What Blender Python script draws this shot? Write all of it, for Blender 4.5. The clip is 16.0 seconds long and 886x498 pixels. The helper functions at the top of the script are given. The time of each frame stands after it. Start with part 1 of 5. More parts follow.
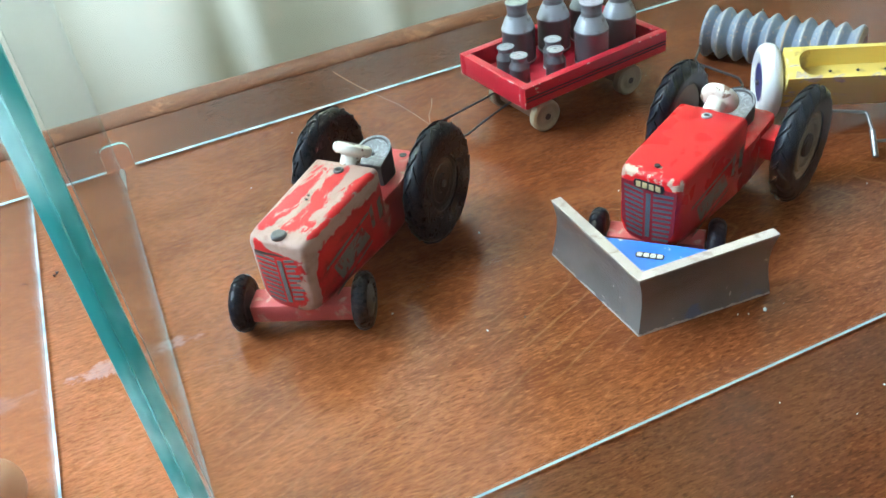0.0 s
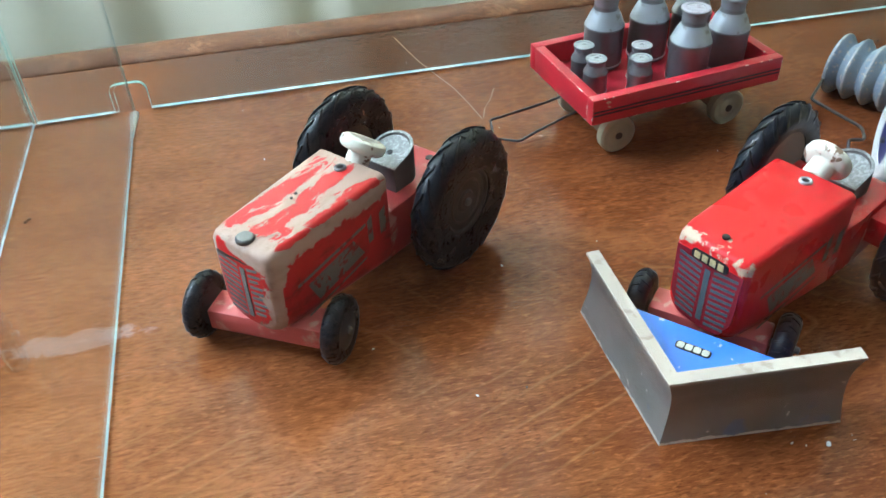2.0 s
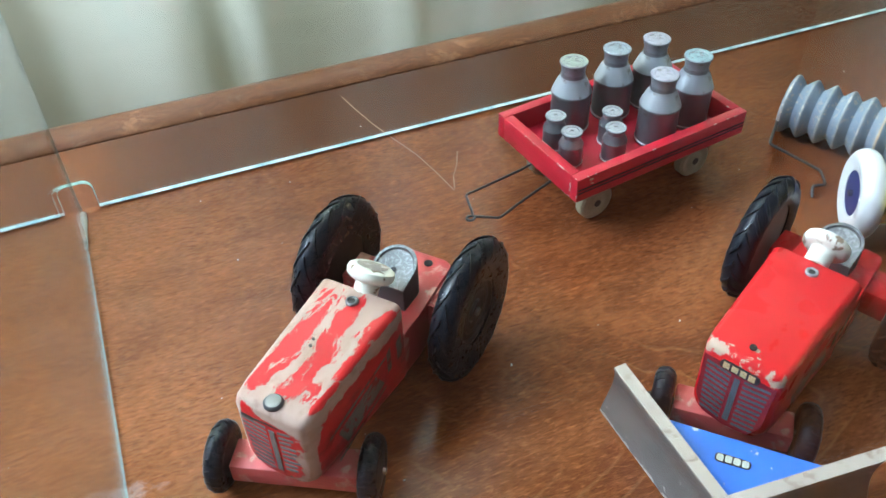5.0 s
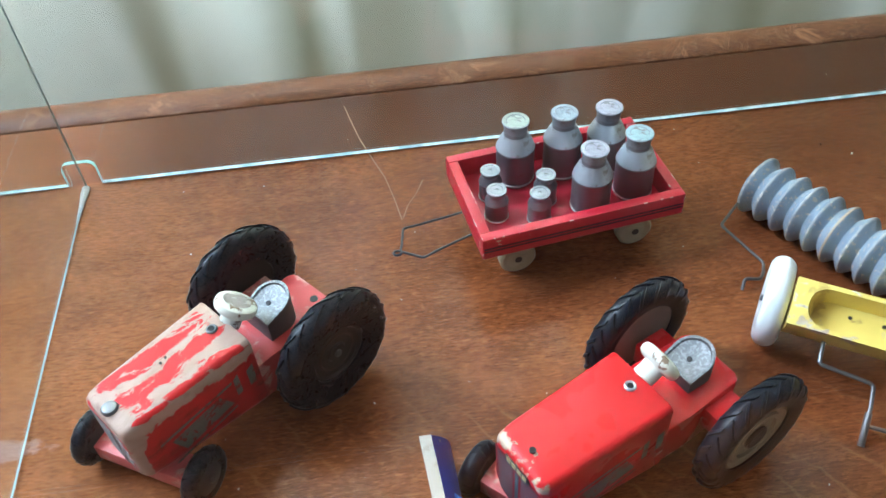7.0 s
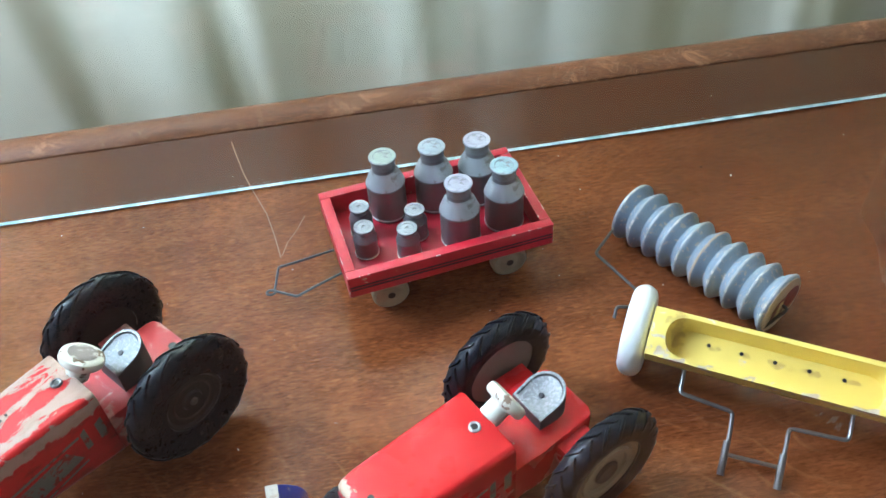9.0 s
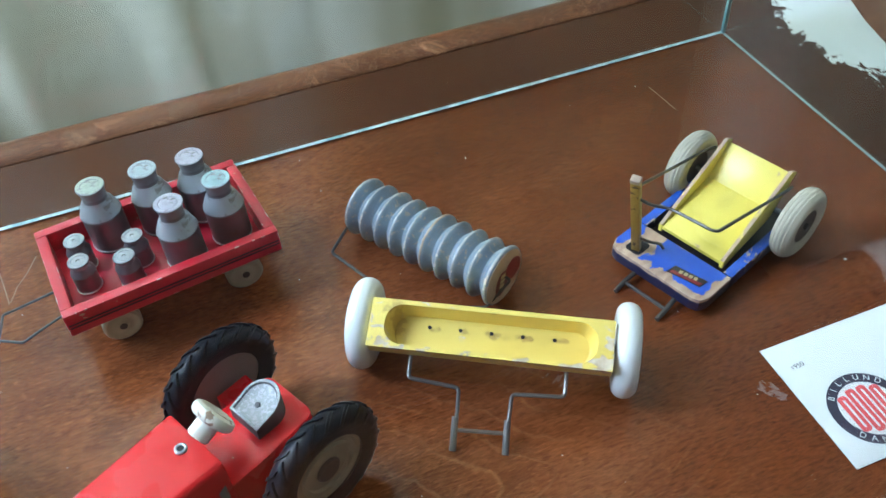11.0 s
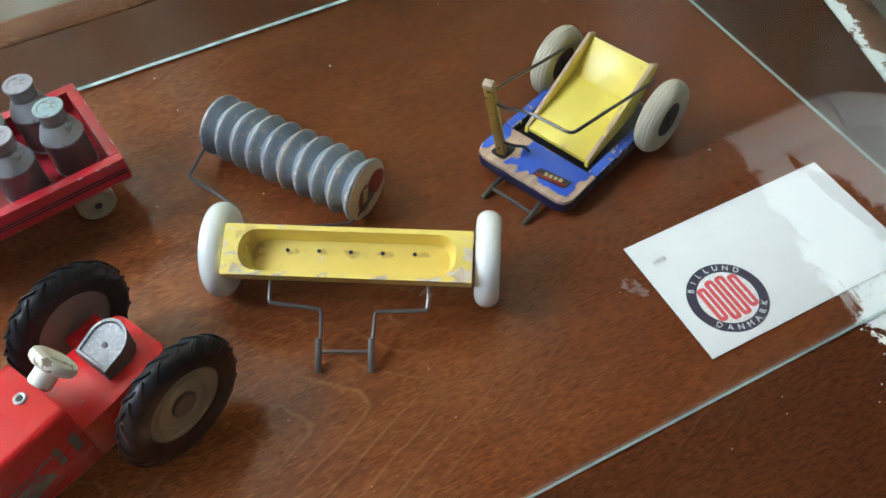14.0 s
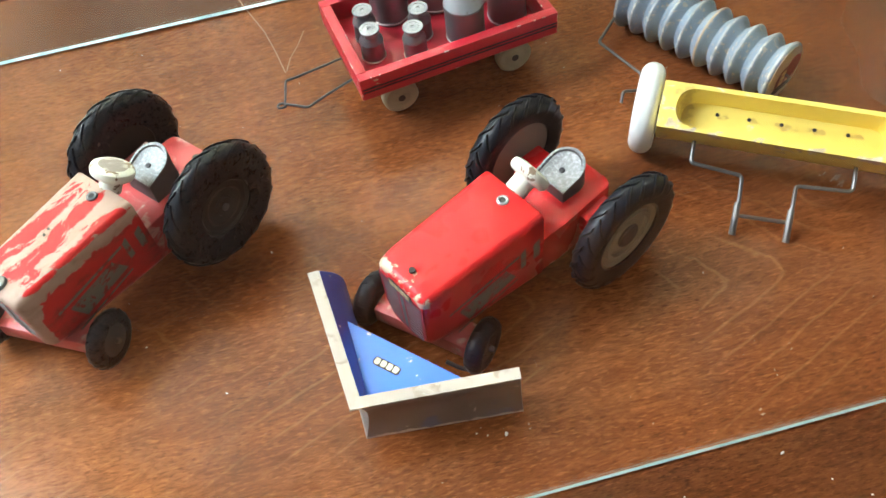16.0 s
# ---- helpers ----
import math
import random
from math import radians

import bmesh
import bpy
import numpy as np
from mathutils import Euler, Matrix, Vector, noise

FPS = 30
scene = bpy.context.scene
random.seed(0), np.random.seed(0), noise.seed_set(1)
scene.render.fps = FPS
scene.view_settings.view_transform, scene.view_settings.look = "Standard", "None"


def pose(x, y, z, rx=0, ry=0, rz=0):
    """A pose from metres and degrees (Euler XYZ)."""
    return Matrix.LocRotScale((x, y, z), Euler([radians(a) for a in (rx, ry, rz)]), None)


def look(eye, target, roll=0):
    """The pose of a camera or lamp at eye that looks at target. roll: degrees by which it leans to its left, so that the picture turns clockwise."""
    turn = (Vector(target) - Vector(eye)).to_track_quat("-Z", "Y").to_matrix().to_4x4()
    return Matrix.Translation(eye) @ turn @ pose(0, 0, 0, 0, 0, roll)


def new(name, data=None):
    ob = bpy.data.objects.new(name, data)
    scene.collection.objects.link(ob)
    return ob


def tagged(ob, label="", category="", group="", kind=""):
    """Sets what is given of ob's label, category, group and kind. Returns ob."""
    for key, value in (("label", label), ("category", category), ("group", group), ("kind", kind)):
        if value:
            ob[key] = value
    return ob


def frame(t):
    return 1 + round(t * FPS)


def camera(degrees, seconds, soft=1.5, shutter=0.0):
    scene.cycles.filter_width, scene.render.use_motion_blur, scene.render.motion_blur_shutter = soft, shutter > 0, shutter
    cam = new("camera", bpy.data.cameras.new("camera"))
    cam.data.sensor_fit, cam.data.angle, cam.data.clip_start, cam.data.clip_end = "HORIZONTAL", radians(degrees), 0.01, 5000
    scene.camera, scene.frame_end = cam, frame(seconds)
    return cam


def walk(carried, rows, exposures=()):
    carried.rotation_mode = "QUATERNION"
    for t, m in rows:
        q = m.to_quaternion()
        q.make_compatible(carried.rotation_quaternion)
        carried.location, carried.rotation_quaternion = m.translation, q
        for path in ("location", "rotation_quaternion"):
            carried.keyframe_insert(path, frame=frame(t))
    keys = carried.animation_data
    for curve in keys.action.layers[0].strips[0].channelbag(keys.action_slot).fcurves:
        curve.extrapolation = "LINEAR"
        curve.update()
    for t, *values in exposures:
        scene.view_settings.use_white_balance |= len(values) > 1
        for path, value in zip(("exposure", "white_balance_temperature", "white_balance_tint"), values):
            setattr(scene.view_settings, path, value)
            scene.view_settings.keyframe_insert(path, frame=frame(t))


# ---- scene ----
cam = camera(55.08, 16.0, soft=1.5)
PATH = [
    (0, 0.03155, -0.49725, 0.25519, 52.4, 6.583, -23.713),
    (0.5, 0.04243, -0.46382, 0.24653, 52.687, 4.61, -20.07),
    (1, 0.0641, -0.43598, 0.24064, 51.438, 3.96, -18.74),
    (1.5, 0.08218, -0.43644, 0.23894, 50.713, 2.629, -15.812),
    (2, 0.08363, -0.43873, 0.23365, 50.478, 1.929, -12.676),
    (2.5, 0.06375, -0.42172, 0.22091, 50.406, 1.727, -13.683),
    (3, 0.05247, -0.40225, 0.20672, 50.954, 1.45, -16.424),
    (3.5, 0.04785, -0.38634, 0.20155, 51.164, 1.077, -18.263),
    (4, 0.04728, -0.38077, 0.20771, 50.315, 0.632, -18.932),
    (4.5, 0.04503, -0.37701, 0.23111, 48.535, 0.933, -20.614),
    (5, 0.05458, -0.38121, 0.2772, 47.252, 1.45, -21.9),
    (5.2, 0.06427, -0.3821, 0.28993, 46.765, 1.106, -21.332),
    (7.3, 0.19358, -0.39884, 0.32707, 43.62, 3.061, -6.096),
    (7.5, 0.19969, -0.3963, 0.32782, 43.767, 3.123, -6.209),
    (8, 0.21333, -0.39327, 0.32796, 44.279, 3.368, -6.702),
    (8.2, 0.21647, -0.39326, 0.3279, 44.509, 3.307, -7.027),
    (10.3, 0.2794, -0.40595, 0.32965, 44.437, 2.707, -16.656),
    (10.5, 0.28769, -0.40826, 0.32867, 44.444, 2.655, -18.12),
    (11, 0.302, -0.41525, 0.32532, 44.159, 2.714, -21.316),
    (11.5, 0.32419, -0.42294, 0.31992, 43.476, 2.878, -23.652),
    (12, 0.35874, -0.42517, 0.32656, 42.469, 3.081, -27.333),
    (12.5, 0.38676, -0.42882, 0.32949, 39.911, 2.91, -31.765),
    (13, 0.39569, -0.43214, 0.32447, 37.454, 2.407, -33.674),
    (13.5, 0.37114, -0.42211, 0.32417, 36.592, 1.784, -31.413),
    (14, 0.33767, -0.41703, 0.32199, 36.947, 1.795, -27.159),
    (14.5, 0.29709, -0.41464, 0.31745, 37.192, 1.976, -22.23),
    (15, 0.25679, -0.41149, 0.31584, 36.365, 1.951, -17.343),
    (15.5, 0.22822, -0.41167, 0.31487, 34.95, 2.885, -13.903),
    (16, 0.20909, -0.42034, 0.31902, 34.611, 4.729, -13.89),
]
walk(cam, [(t, pose(x, y, z, rx, ry, rz)) for t, x, y, z, rx, ry, rz in PATH],
     exposures=[(0.0, 0.11, 5700, 14), (2.0, 0.05, 5700, 14), (5.2, 0.03, 5650, 16), (8.2, 0.18, 5520, 18), (10.5, -0.12, 5500, 16), (12.0, -0.32, 5150, 15), (13.0, -0.52, 5400, 16), (14.0, -0.42, 6150, 20), (15.0, 0.20, 7250, 22), (16.0, 0.30, 6550, 18)])

# ---- light ----
world = bpy.data.worlds.new("world")
world.use_nodes = True
scene.world = world
wn = world.node_tree.nodes
sky = wn.new("ShaderNodeTexSky")
sky.sky_type, sky.sun_disc = "NISHITA", False
sky.sun_elevation, sky.sun_rotation = radians(40), radians(250)
wn["Background"].inputs["Strength"].default_value = 0.12
world.node_tree.links.new(sky.outputs[0], wn["Background"].inputs["Color"])


def area(name, eye, target, sx, sy, power, colour):
    data = bpy.data.lights.new(name, "AREA")
    data.shape, data.size, data.size_y, data.energy, data.color = "RECTANGLE", sx, sy, power, colour
    ob = new(name, data)
    ob.matrix_world = look(eye, target)
    return ob


area("window_light", (0.06, 0.68, 1.12), (0.06, -0.68, 1.12), 2.40, 1.60, 670.0, (0.83, 0.92, 1.0))
area("side_window_light", (-1.17, 0.29, 1.36), (0.2, -0.16, 0.10), 0.66, 1.10, 75.0, (0.82, 0.92, 1.0))


# ---- materials ----
class Nodes:
    """Short names for building one node material."""

    def __init__(self, name):
        self.mat = bpy.data.materials.new(name)
        self.mat.use_nodes = True
        self.tree = self.mat.node_tree
        self.bsdf = self.tree.nodes["Principled BSDF"]
        self.out = self.tree.nodes["Material Output"]
        self.pos = self.tree.nodes.new("ShaderNodeTexCoord").outputs["Object"]

    def add(self, kind):
        return self.tree.nodes.new(kind)

    def join(self, source, target):
        if isinstance(source, (int, float)):
            target.default_value = source
        elif isinstance(source, tuple):
            target.default_value = source if len(source) != 3 or target.type == "VECTOR" else (*source, 1)
        else:
            self.tree.links.new(source, target)

    def stretch(self, sx, sy, sz, rz=0.0):
        node = self.add("ShaderNodeMapping")
        node.inputs["Scale"].default_value = (sx, sy, sz)
        node.inputs["Rotation"].default_value = (0, 0, radians(rz))
        self.join(self.pos, node.inputs["Vector"])
        return node.outputs[0]

    def noise(self, scale, detail=4.0, vector=None, rough=0.55, warp=0.0):
        node = self.add("ShaderNodeTexNoise")
        self.join(vector or self.pos, node.inputs["Vector"])
        node.inputs["Scale"].default_value, node.inputs["Detail"].default_value = scale, detail
        node.inputs["Roughness"].default_value, node.inputs["Distortion"].default_value = rough, warp
        return node.outputs["Fac"]

    def ramp(self, value, low, high, a=0.0, b=1.0):
        node = self.add("ShaderNodeMapRange")
        node.interpolation_type = "SMOOTHSTEP"
        for key, v in (("Value", value), ("From Min", low), ("From Max", high), ("To Min", a), ("To Max", b)):
            self.join(v, node.inputs[key])
        return node.outputs[0]

    def math(self, op, a, b=0.0, c=0.0):
        node = self.add("ShaderNodeMath")
        node.operation = op
        for k, v in enumerate((a, b, c)):
            self.join(v, node.inputs[k])
        return node.outputs[0]

    def mix(self, fac, a, b):
        node = self.add("ShaderNodeMix")
        node.data_type = "RGBA"
        self.join(fac, node.inputs[0])
        self.join(a, node.inputs[6])
        self.join(b, node.inputs[7])
        return node.outputs[2]

    def axis(self):
        node = self.add("ShaderNodeSeparateXYZ")
        self.join(self.pos, node.inputs[0])
        return node.outputs

    def bump(self, height, strength=0.3, distance=0.0005):
        node = self.add("ShaderNodeBump")
        node.inputs["Strength"].default_value, node.inputs["Distance"].default_value = strength, distance
        self.join(height, node.inputs["Height"])
        self.join(node.outputs[0], self.bsdf.inputs["Normal"])

    def done(self, colour, rough=0.5, metal=0.0, coat=0.0, spec=0.5):
        self.join(colour, self.bsdf.inputs["Base Color"])
        self.join(rough, self.bsdf.inputs["Roughness"])
        self.join(metal, self.bsdf.inputs["Metallic"])
        self.join(coat, self.bsdf.inputs["Coat Weight"])
        self.bsdf.inputs["Coat Roughness"].default_value = 0.12
        self.join(spec, self.bsdf.inputs["Specular IOR Level"])
        return self.mat


BARE = (0.56, 0.40, 0.27)


def wood_colour(n, dark, mid, light):
    grain = n.noise(7.0, 5.0, n.stretch(1.6, 10, 10), 0.6, 0.8)
    fine = n.noise(75.0, 6.0, n.stretch(2.6, 11, 11), 0.72)
    blot = n.noise(9.0, 4.0, n.stretch(1, 1.7, 1), 0.6, 0.5)
    c = n.mix(n.ramp(grain, 0.25, 0.75, 0.15, 0.85), dark, mid)
    c = n.mix(n.ramp(blot, 0.40, 0.75, 0.0, 0.75), c, light)
    c = n.mix(n.ramp(fine, 0.46, 0.66, 0.0, 0.60), c, tuple(0.8 * v for v in dark))
    # mottle, then short dark pores and pale ticks, denser in some stretches than in others
    mottle = n.noise(260.0, 5.0, n.stretch(0.5, 1.3, 1.3), 0.68, 0.4)
    c = n.mix(n.ramp(mottle, 0.46, 0.68, 0.0, 0.34), c, tuple(0.70 * v for v in dark))
    c = n.mix(n.ramp(mottle, 0.50, 0.30, 0.0, 0.42), c, light)
    where = n.ramp(n.noise(11.0, 3.0, n.stretch(1, 2.5, 1)), 0.36, 0.62, 0.25, 1.0)
    flecks = n.noise(560.0, 3.0, n.stretch(0.46, 1.5, 1.5, 3), 0.6)
    c = n.mix(n.math("MULTIPLY", n.ramp(flecks, 0.54, 0.64, 0.0, 0.56), where), c, tuple(0.45 * v for v in dark))
    pores = n.noise(420.0, 3.0, n.stretch(0.36, 2.4, 2.4, -2), 0.65)
    c = n.mix(n.math("MULTIPLY", n.ramp(pores, 0.55, 0.66, 0.0, 0.44), where), c, tuple(0.40 * v for v in dark))
    pale = n.noise(500.0, 3.0, n.stretch(0.42, 1.7, 1.7, -3), 0.6)
    return n.mix(n.ramp(pale, 0.54, 0.68, 0.0, 0.42), c, tuple(1.35 * v for v in light)), fine


def ellipse(n, x, y, cx, cy, a, b, turn):
    """A field that is 1 at an ellipse's middle, 0 on its rim and falls on outside."""
    ca, sa = math.cos(radians(turn)), math.sin(radians(turn))
    dx, dy = n.math("SUBTRACT", x, cx), n.math("SUBTRACT", y, cy)
    u = n.math("ADD", n.math("MULTIPLY", dx, ca / a), n.math("MULTIPLY", dy, sa / a))
    v = n.math("ADD", n.math("MULTIPLY", dx, -sa / b), n.math("MULTIPLY", dy, ca / b))
    return n.math("SUBTRACT", 1.0, n.math("ADD", n.math("MULTIPLY", u, u), n.math("MULTIPLY", v, v)))


def table_wood():
    n = Nodes("varnished_walnut")
    c, fine = wood_colour(n, (0.115, 0.0275, 0.0080), (0.250, 0.0720, 0.0225), (0.335, 0.108, 0.0350))
    x, y, z = n.axis()
    # figure: nested pale cathedral lines of the veneer, pointing along x, wavering
    waver = n.math("MULTIPLY", n.math("SUBTRACT", n.noise(26.0, 4.0, None, 0.55), 0.5), 0.030)
    d = n.math("ADD", n.math("ADD", n.math("MULTIPLY_ADD", x, 0.12, 0.210), y), n.math("MULTIPLY", waver, 0.35))
    bend = n.math("MULTIPLY_ADD", n.math("SQRT", n.math("MULTIPLY_ADD", d, d, 0.000016)), 1.5, n.math("MULTIPLY", d, -0.4))
    saw = n.math("FRACT", n.math("MULTIPLY", n.math("ADD", n.math("ADD", x, bend), waver), 46.0))
    within = n.math("MULTIPLY", n.math("MULTIPLY", n.ramp(y, -0.165, -0.205), n.ramp(n.math("ABSOLUTE", d), 0.095, 0.045)), n.ramp(n.noise(15.0, 3.0), 0.42, 0.60, 0.0, 1.0))
    line = n.math("MULTIPLY", n.ramp(n.math("ABSOLUTE", n.math("SUBTRACT", saw, 0.5)), 0.095, 0.010, 0.0, 0.22), within)
    shade = n.math("MULTIPLY", n.math("MULTIPLY", n.ramp(saw, 0.52, 0.56), n.ramp(saw, 0.95, 0.56, 0.0, 0.20)), within)
    c = n.mix(shade, c, (0.085, 0.026, 0.007))
    c = n.mix(line, c, (0.43, 0.20, 0.080))
    # paler towards the left end: the panes' veil of reflection, painted into the veneer
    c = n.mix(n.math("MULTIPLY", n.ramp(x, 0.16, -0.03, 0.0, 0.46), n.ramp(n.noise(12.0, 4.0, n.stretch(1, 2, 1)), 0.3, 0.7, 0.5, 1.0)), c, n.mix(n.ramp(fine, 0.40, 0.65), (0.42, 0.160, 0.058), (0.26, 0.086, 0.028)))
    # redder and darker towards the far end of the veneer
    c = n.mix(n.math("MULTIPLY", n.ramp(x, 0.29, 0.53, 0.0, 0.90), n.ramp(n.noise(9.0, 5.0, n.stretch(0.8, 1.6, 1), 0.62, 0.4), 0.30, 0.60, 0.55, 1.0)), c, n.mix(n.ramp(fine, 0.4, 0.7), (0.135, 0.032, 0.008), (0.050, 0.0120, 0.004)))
    # the veneer is darker round the case than under it
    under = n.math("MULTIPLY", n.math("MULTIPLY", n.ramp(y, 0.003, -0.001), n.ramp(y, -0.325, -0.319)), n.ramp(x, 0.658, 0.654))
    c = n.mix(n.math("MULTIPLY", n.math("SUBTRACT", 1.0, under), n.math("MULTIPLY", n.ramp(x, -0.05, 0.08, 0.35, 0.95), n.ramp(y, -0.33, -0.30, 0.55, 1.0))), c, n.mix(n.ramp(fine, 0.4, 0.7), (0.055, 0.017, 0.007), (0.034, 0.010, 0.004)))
    # white filler where the veneer has flaked
    edge = n.noise(60.0, 10.0, None, 0.72, 0.5)
    nibble = n.noise(230.0, 8.0, n.stretch(1, 0.7, 1, 30), 0.75, 0.9)
    rough = n.math("MULTIPLY", n.math("SUBTRACT", edge, 0.5), 6.0)
    ragged = n.math("MULTIPLY_ADD", n.math("SUBTRACT", nibble, 0.5), 4.0, rough)

    def spread(spots):
        field = None
        for spot in spots:
            e = ellipse(n, x, y, *spot)
            field = e if field is None else n.math("MAXIMUM", field, e)
        return field

    flaked = spread([(0.6060, -0.362, 0.0185, 0.062, 7), (0.660, -0.383, 0.024, 0.040, -4), (0.648, -0.352, 0.013, 0.030, 12), (0.677, -0.345, 0.006, 0.034, 0), (0.652, -0.405, 0.034, 0.013, 0), (0.738, -0.03, 0.036, 0.062, 0)])
    kept = spread([(0.660, -0.336, 0.011, 0.017, 20), (0.6265, -0.372, 0.0055, 0.040, -9), (0.640, -0.312, 0.020, 0.012, 0)])
    field = n.math("SUBTRACT", n.math("MINIMUM", n.math("MULTIPLY", flaked, 1.6), 1.0), n.math("MULTIPLY", n.math("MAXIMUM", kept, -0.2), 1.8))
    white = n.ramp(n.math("ADD", field, ragged), 0.10, 0.16)
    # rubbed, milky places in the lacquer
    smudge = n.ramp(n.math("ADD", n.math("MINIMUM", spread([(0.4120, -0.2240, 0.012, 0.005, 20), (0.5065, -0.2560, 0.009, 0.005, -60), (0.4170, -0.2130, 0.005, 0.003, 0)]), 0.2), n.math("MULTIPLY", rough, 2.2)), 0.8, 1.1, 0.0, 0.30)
    # hazy white reflection of a neighbouring pane, painted onto the veneer
    pane_haze = n.ramp(n.math("ADD", n.math("MINIMUM", ellipse(n, x, y, -0.014, -0.179, 0.030, 0.0062, 2), 0.6), n.math("MULTIPLY", rough, 0.9)), 0.0, 0.60, 0.0, 0.24)
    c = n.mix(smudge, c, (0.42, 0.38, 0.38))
    c = n.mix(pane_haze, c, (0.46, 0.41, 0.42))
    c = n.mix(white, c, (0.84, 0.88, 0.88))
    n.bump(n.math("ADD", n.math("MULTIPLY", fine, 0.2), white), 0.2, 0.0004)
    sheen = n.noise(14.0, 2.0, None, 0.5)
    return n.done(c, n.ramp(sheen, 0.15, 0.85, 0.12, 0.21), 0.0, 0.02, 0.16)


def lip_wood():
    n = Nodes("worn_edge_wood")
    c, fine = wood_colour(n, (0.085, 0.027, 0.010), (0.165, 0.057, 0.021), (0.22, 0.085, 0.034))
    x, y, z = n.axis()
    scuff = n.ramp(n.noise(38.0, 8.0, n.stretch(1, 1.3, 1), 0.72, 0.5), 0.55, 0.64, 0.0, 0.8)
    rub = n.ramp(n.noise(14.0, 3.0), 0.42, 0.60)
    c = n.mix(n.math("MULTIPLY", scuff, rub), c, (0.36, 0.16, 0.075))
    squiggle = n.ramp(n.math("ABSOLUTE", n.math("SUBTRACT", n.noise(70.0, 4.0, n.stretch(1, 0.8, 1), 0.6, 0.6), 0.5)), 0.012, 0.002, 0.0, 0.28)
    c = n.mix(n.math("MULTIPLY", squiggle, n.ramp(n.noise(24.0, 3.0), 0.50, 0.62)), c, (0.46, 0.30, 0.20))
    # flaked white along the groove of the curved side, and over the round front corner
    curve = n.math("MULTIPLY_ADD", n.math("MULTIPLY_ADD", n.math("MULTIPLY_ADD", y, -2.2154, -1.0459), y, 0.1234), y, 0.7547)
    across = n.math("DIVIDE", n.math("SUBTRACT", n.math("SUBTRACT", x, curve), 0.0030), 0.0055)
    along = n.math("MULTIPLY", n.ramp(y, -0.06, -0.20), n.ramp(y, -0.385, -0.33))
    field = n.math("MULTIPLY_ADD", along, 1.5, n.math("MULTIPLY", n.math("MULTIPLY", across, across), -1.0))
    corner = n.math("MULTIPLY", n.math("MULTIPLY", n.ramp(y, -0.350, -0.395), n.ramp(x, 0.585, 0.612)), 2.2)
    flakes = n.math("MULTIPLY", n.math("SUBTRACT", n.noise(60.0, 9.0, None, 0.70, 0.4), 0.5), 7.0)
    flank = n.math("MULTIPLY", n.ramp(n.math("ADD", n.math("SUBTRACT", field, 0.75), flakes), 0.0, 0.08), n.ramp(n.math("ABSOLUTE", across), 3.0, 2.6))
    white = n.math("MAXIMUM", flank, n.ramp(n.math("ADD", n.math("SUBTRACT", corner, 1.0), n.math("MULTIPLY", flakes, 0.7)), 0.0, 0.08))
    c = n.mix(white, c, (0.80, 0.84, 0.83))
    n.bump(scuff, 0.3, 0.0006)
    return n.done(c, n.ramp(rub, 0, 1, 0.28, 0.48), 0.0, 0.04, 0.26)


def painted(name, paint, amount, scale, rough=0.35, sx=1.0, sy=1.0, sz=1.0, bare=BARE, coat=0.2, grime=0.25, soft=0.01):
    """Paint worn through to bare wood where a noise passes amount (0.5 is half worn)."""
    n = Nodes(name)
    wear = n.noise(scale, 7.0, n.stretch(sx, sy, sz), 0.62, 0.4)
    mask = n.ramp(wear, amount, amount + soft)
    tone = n.noise(60.0, 4.0)
    c = n.mix(n.ramp(tone, 0.35, 0.75, 0.0, grime), paint, tuple(0.55 * v for v in paint))
    grainy = n.mix(n.ramp(n.noise(140.0, 4.0, n.stretch(0.3, 2, 2)), 0.4, 0.7), bare, tuple(0.75 * v for v in bare))
    c = n.mix(mask, c, grainy)
    n.bump(n.math("SUBTRACT", n.math("MULTIPLY", tone, 0.25), mask), 0.35, 0.0003)
    return n.done(c, n.mix(mask, (rough,) * 3, (0.7,) * 3), 0.0, n.math("MULTIPLY", n.math("SUBTRACT", 1.0, mask), coat))


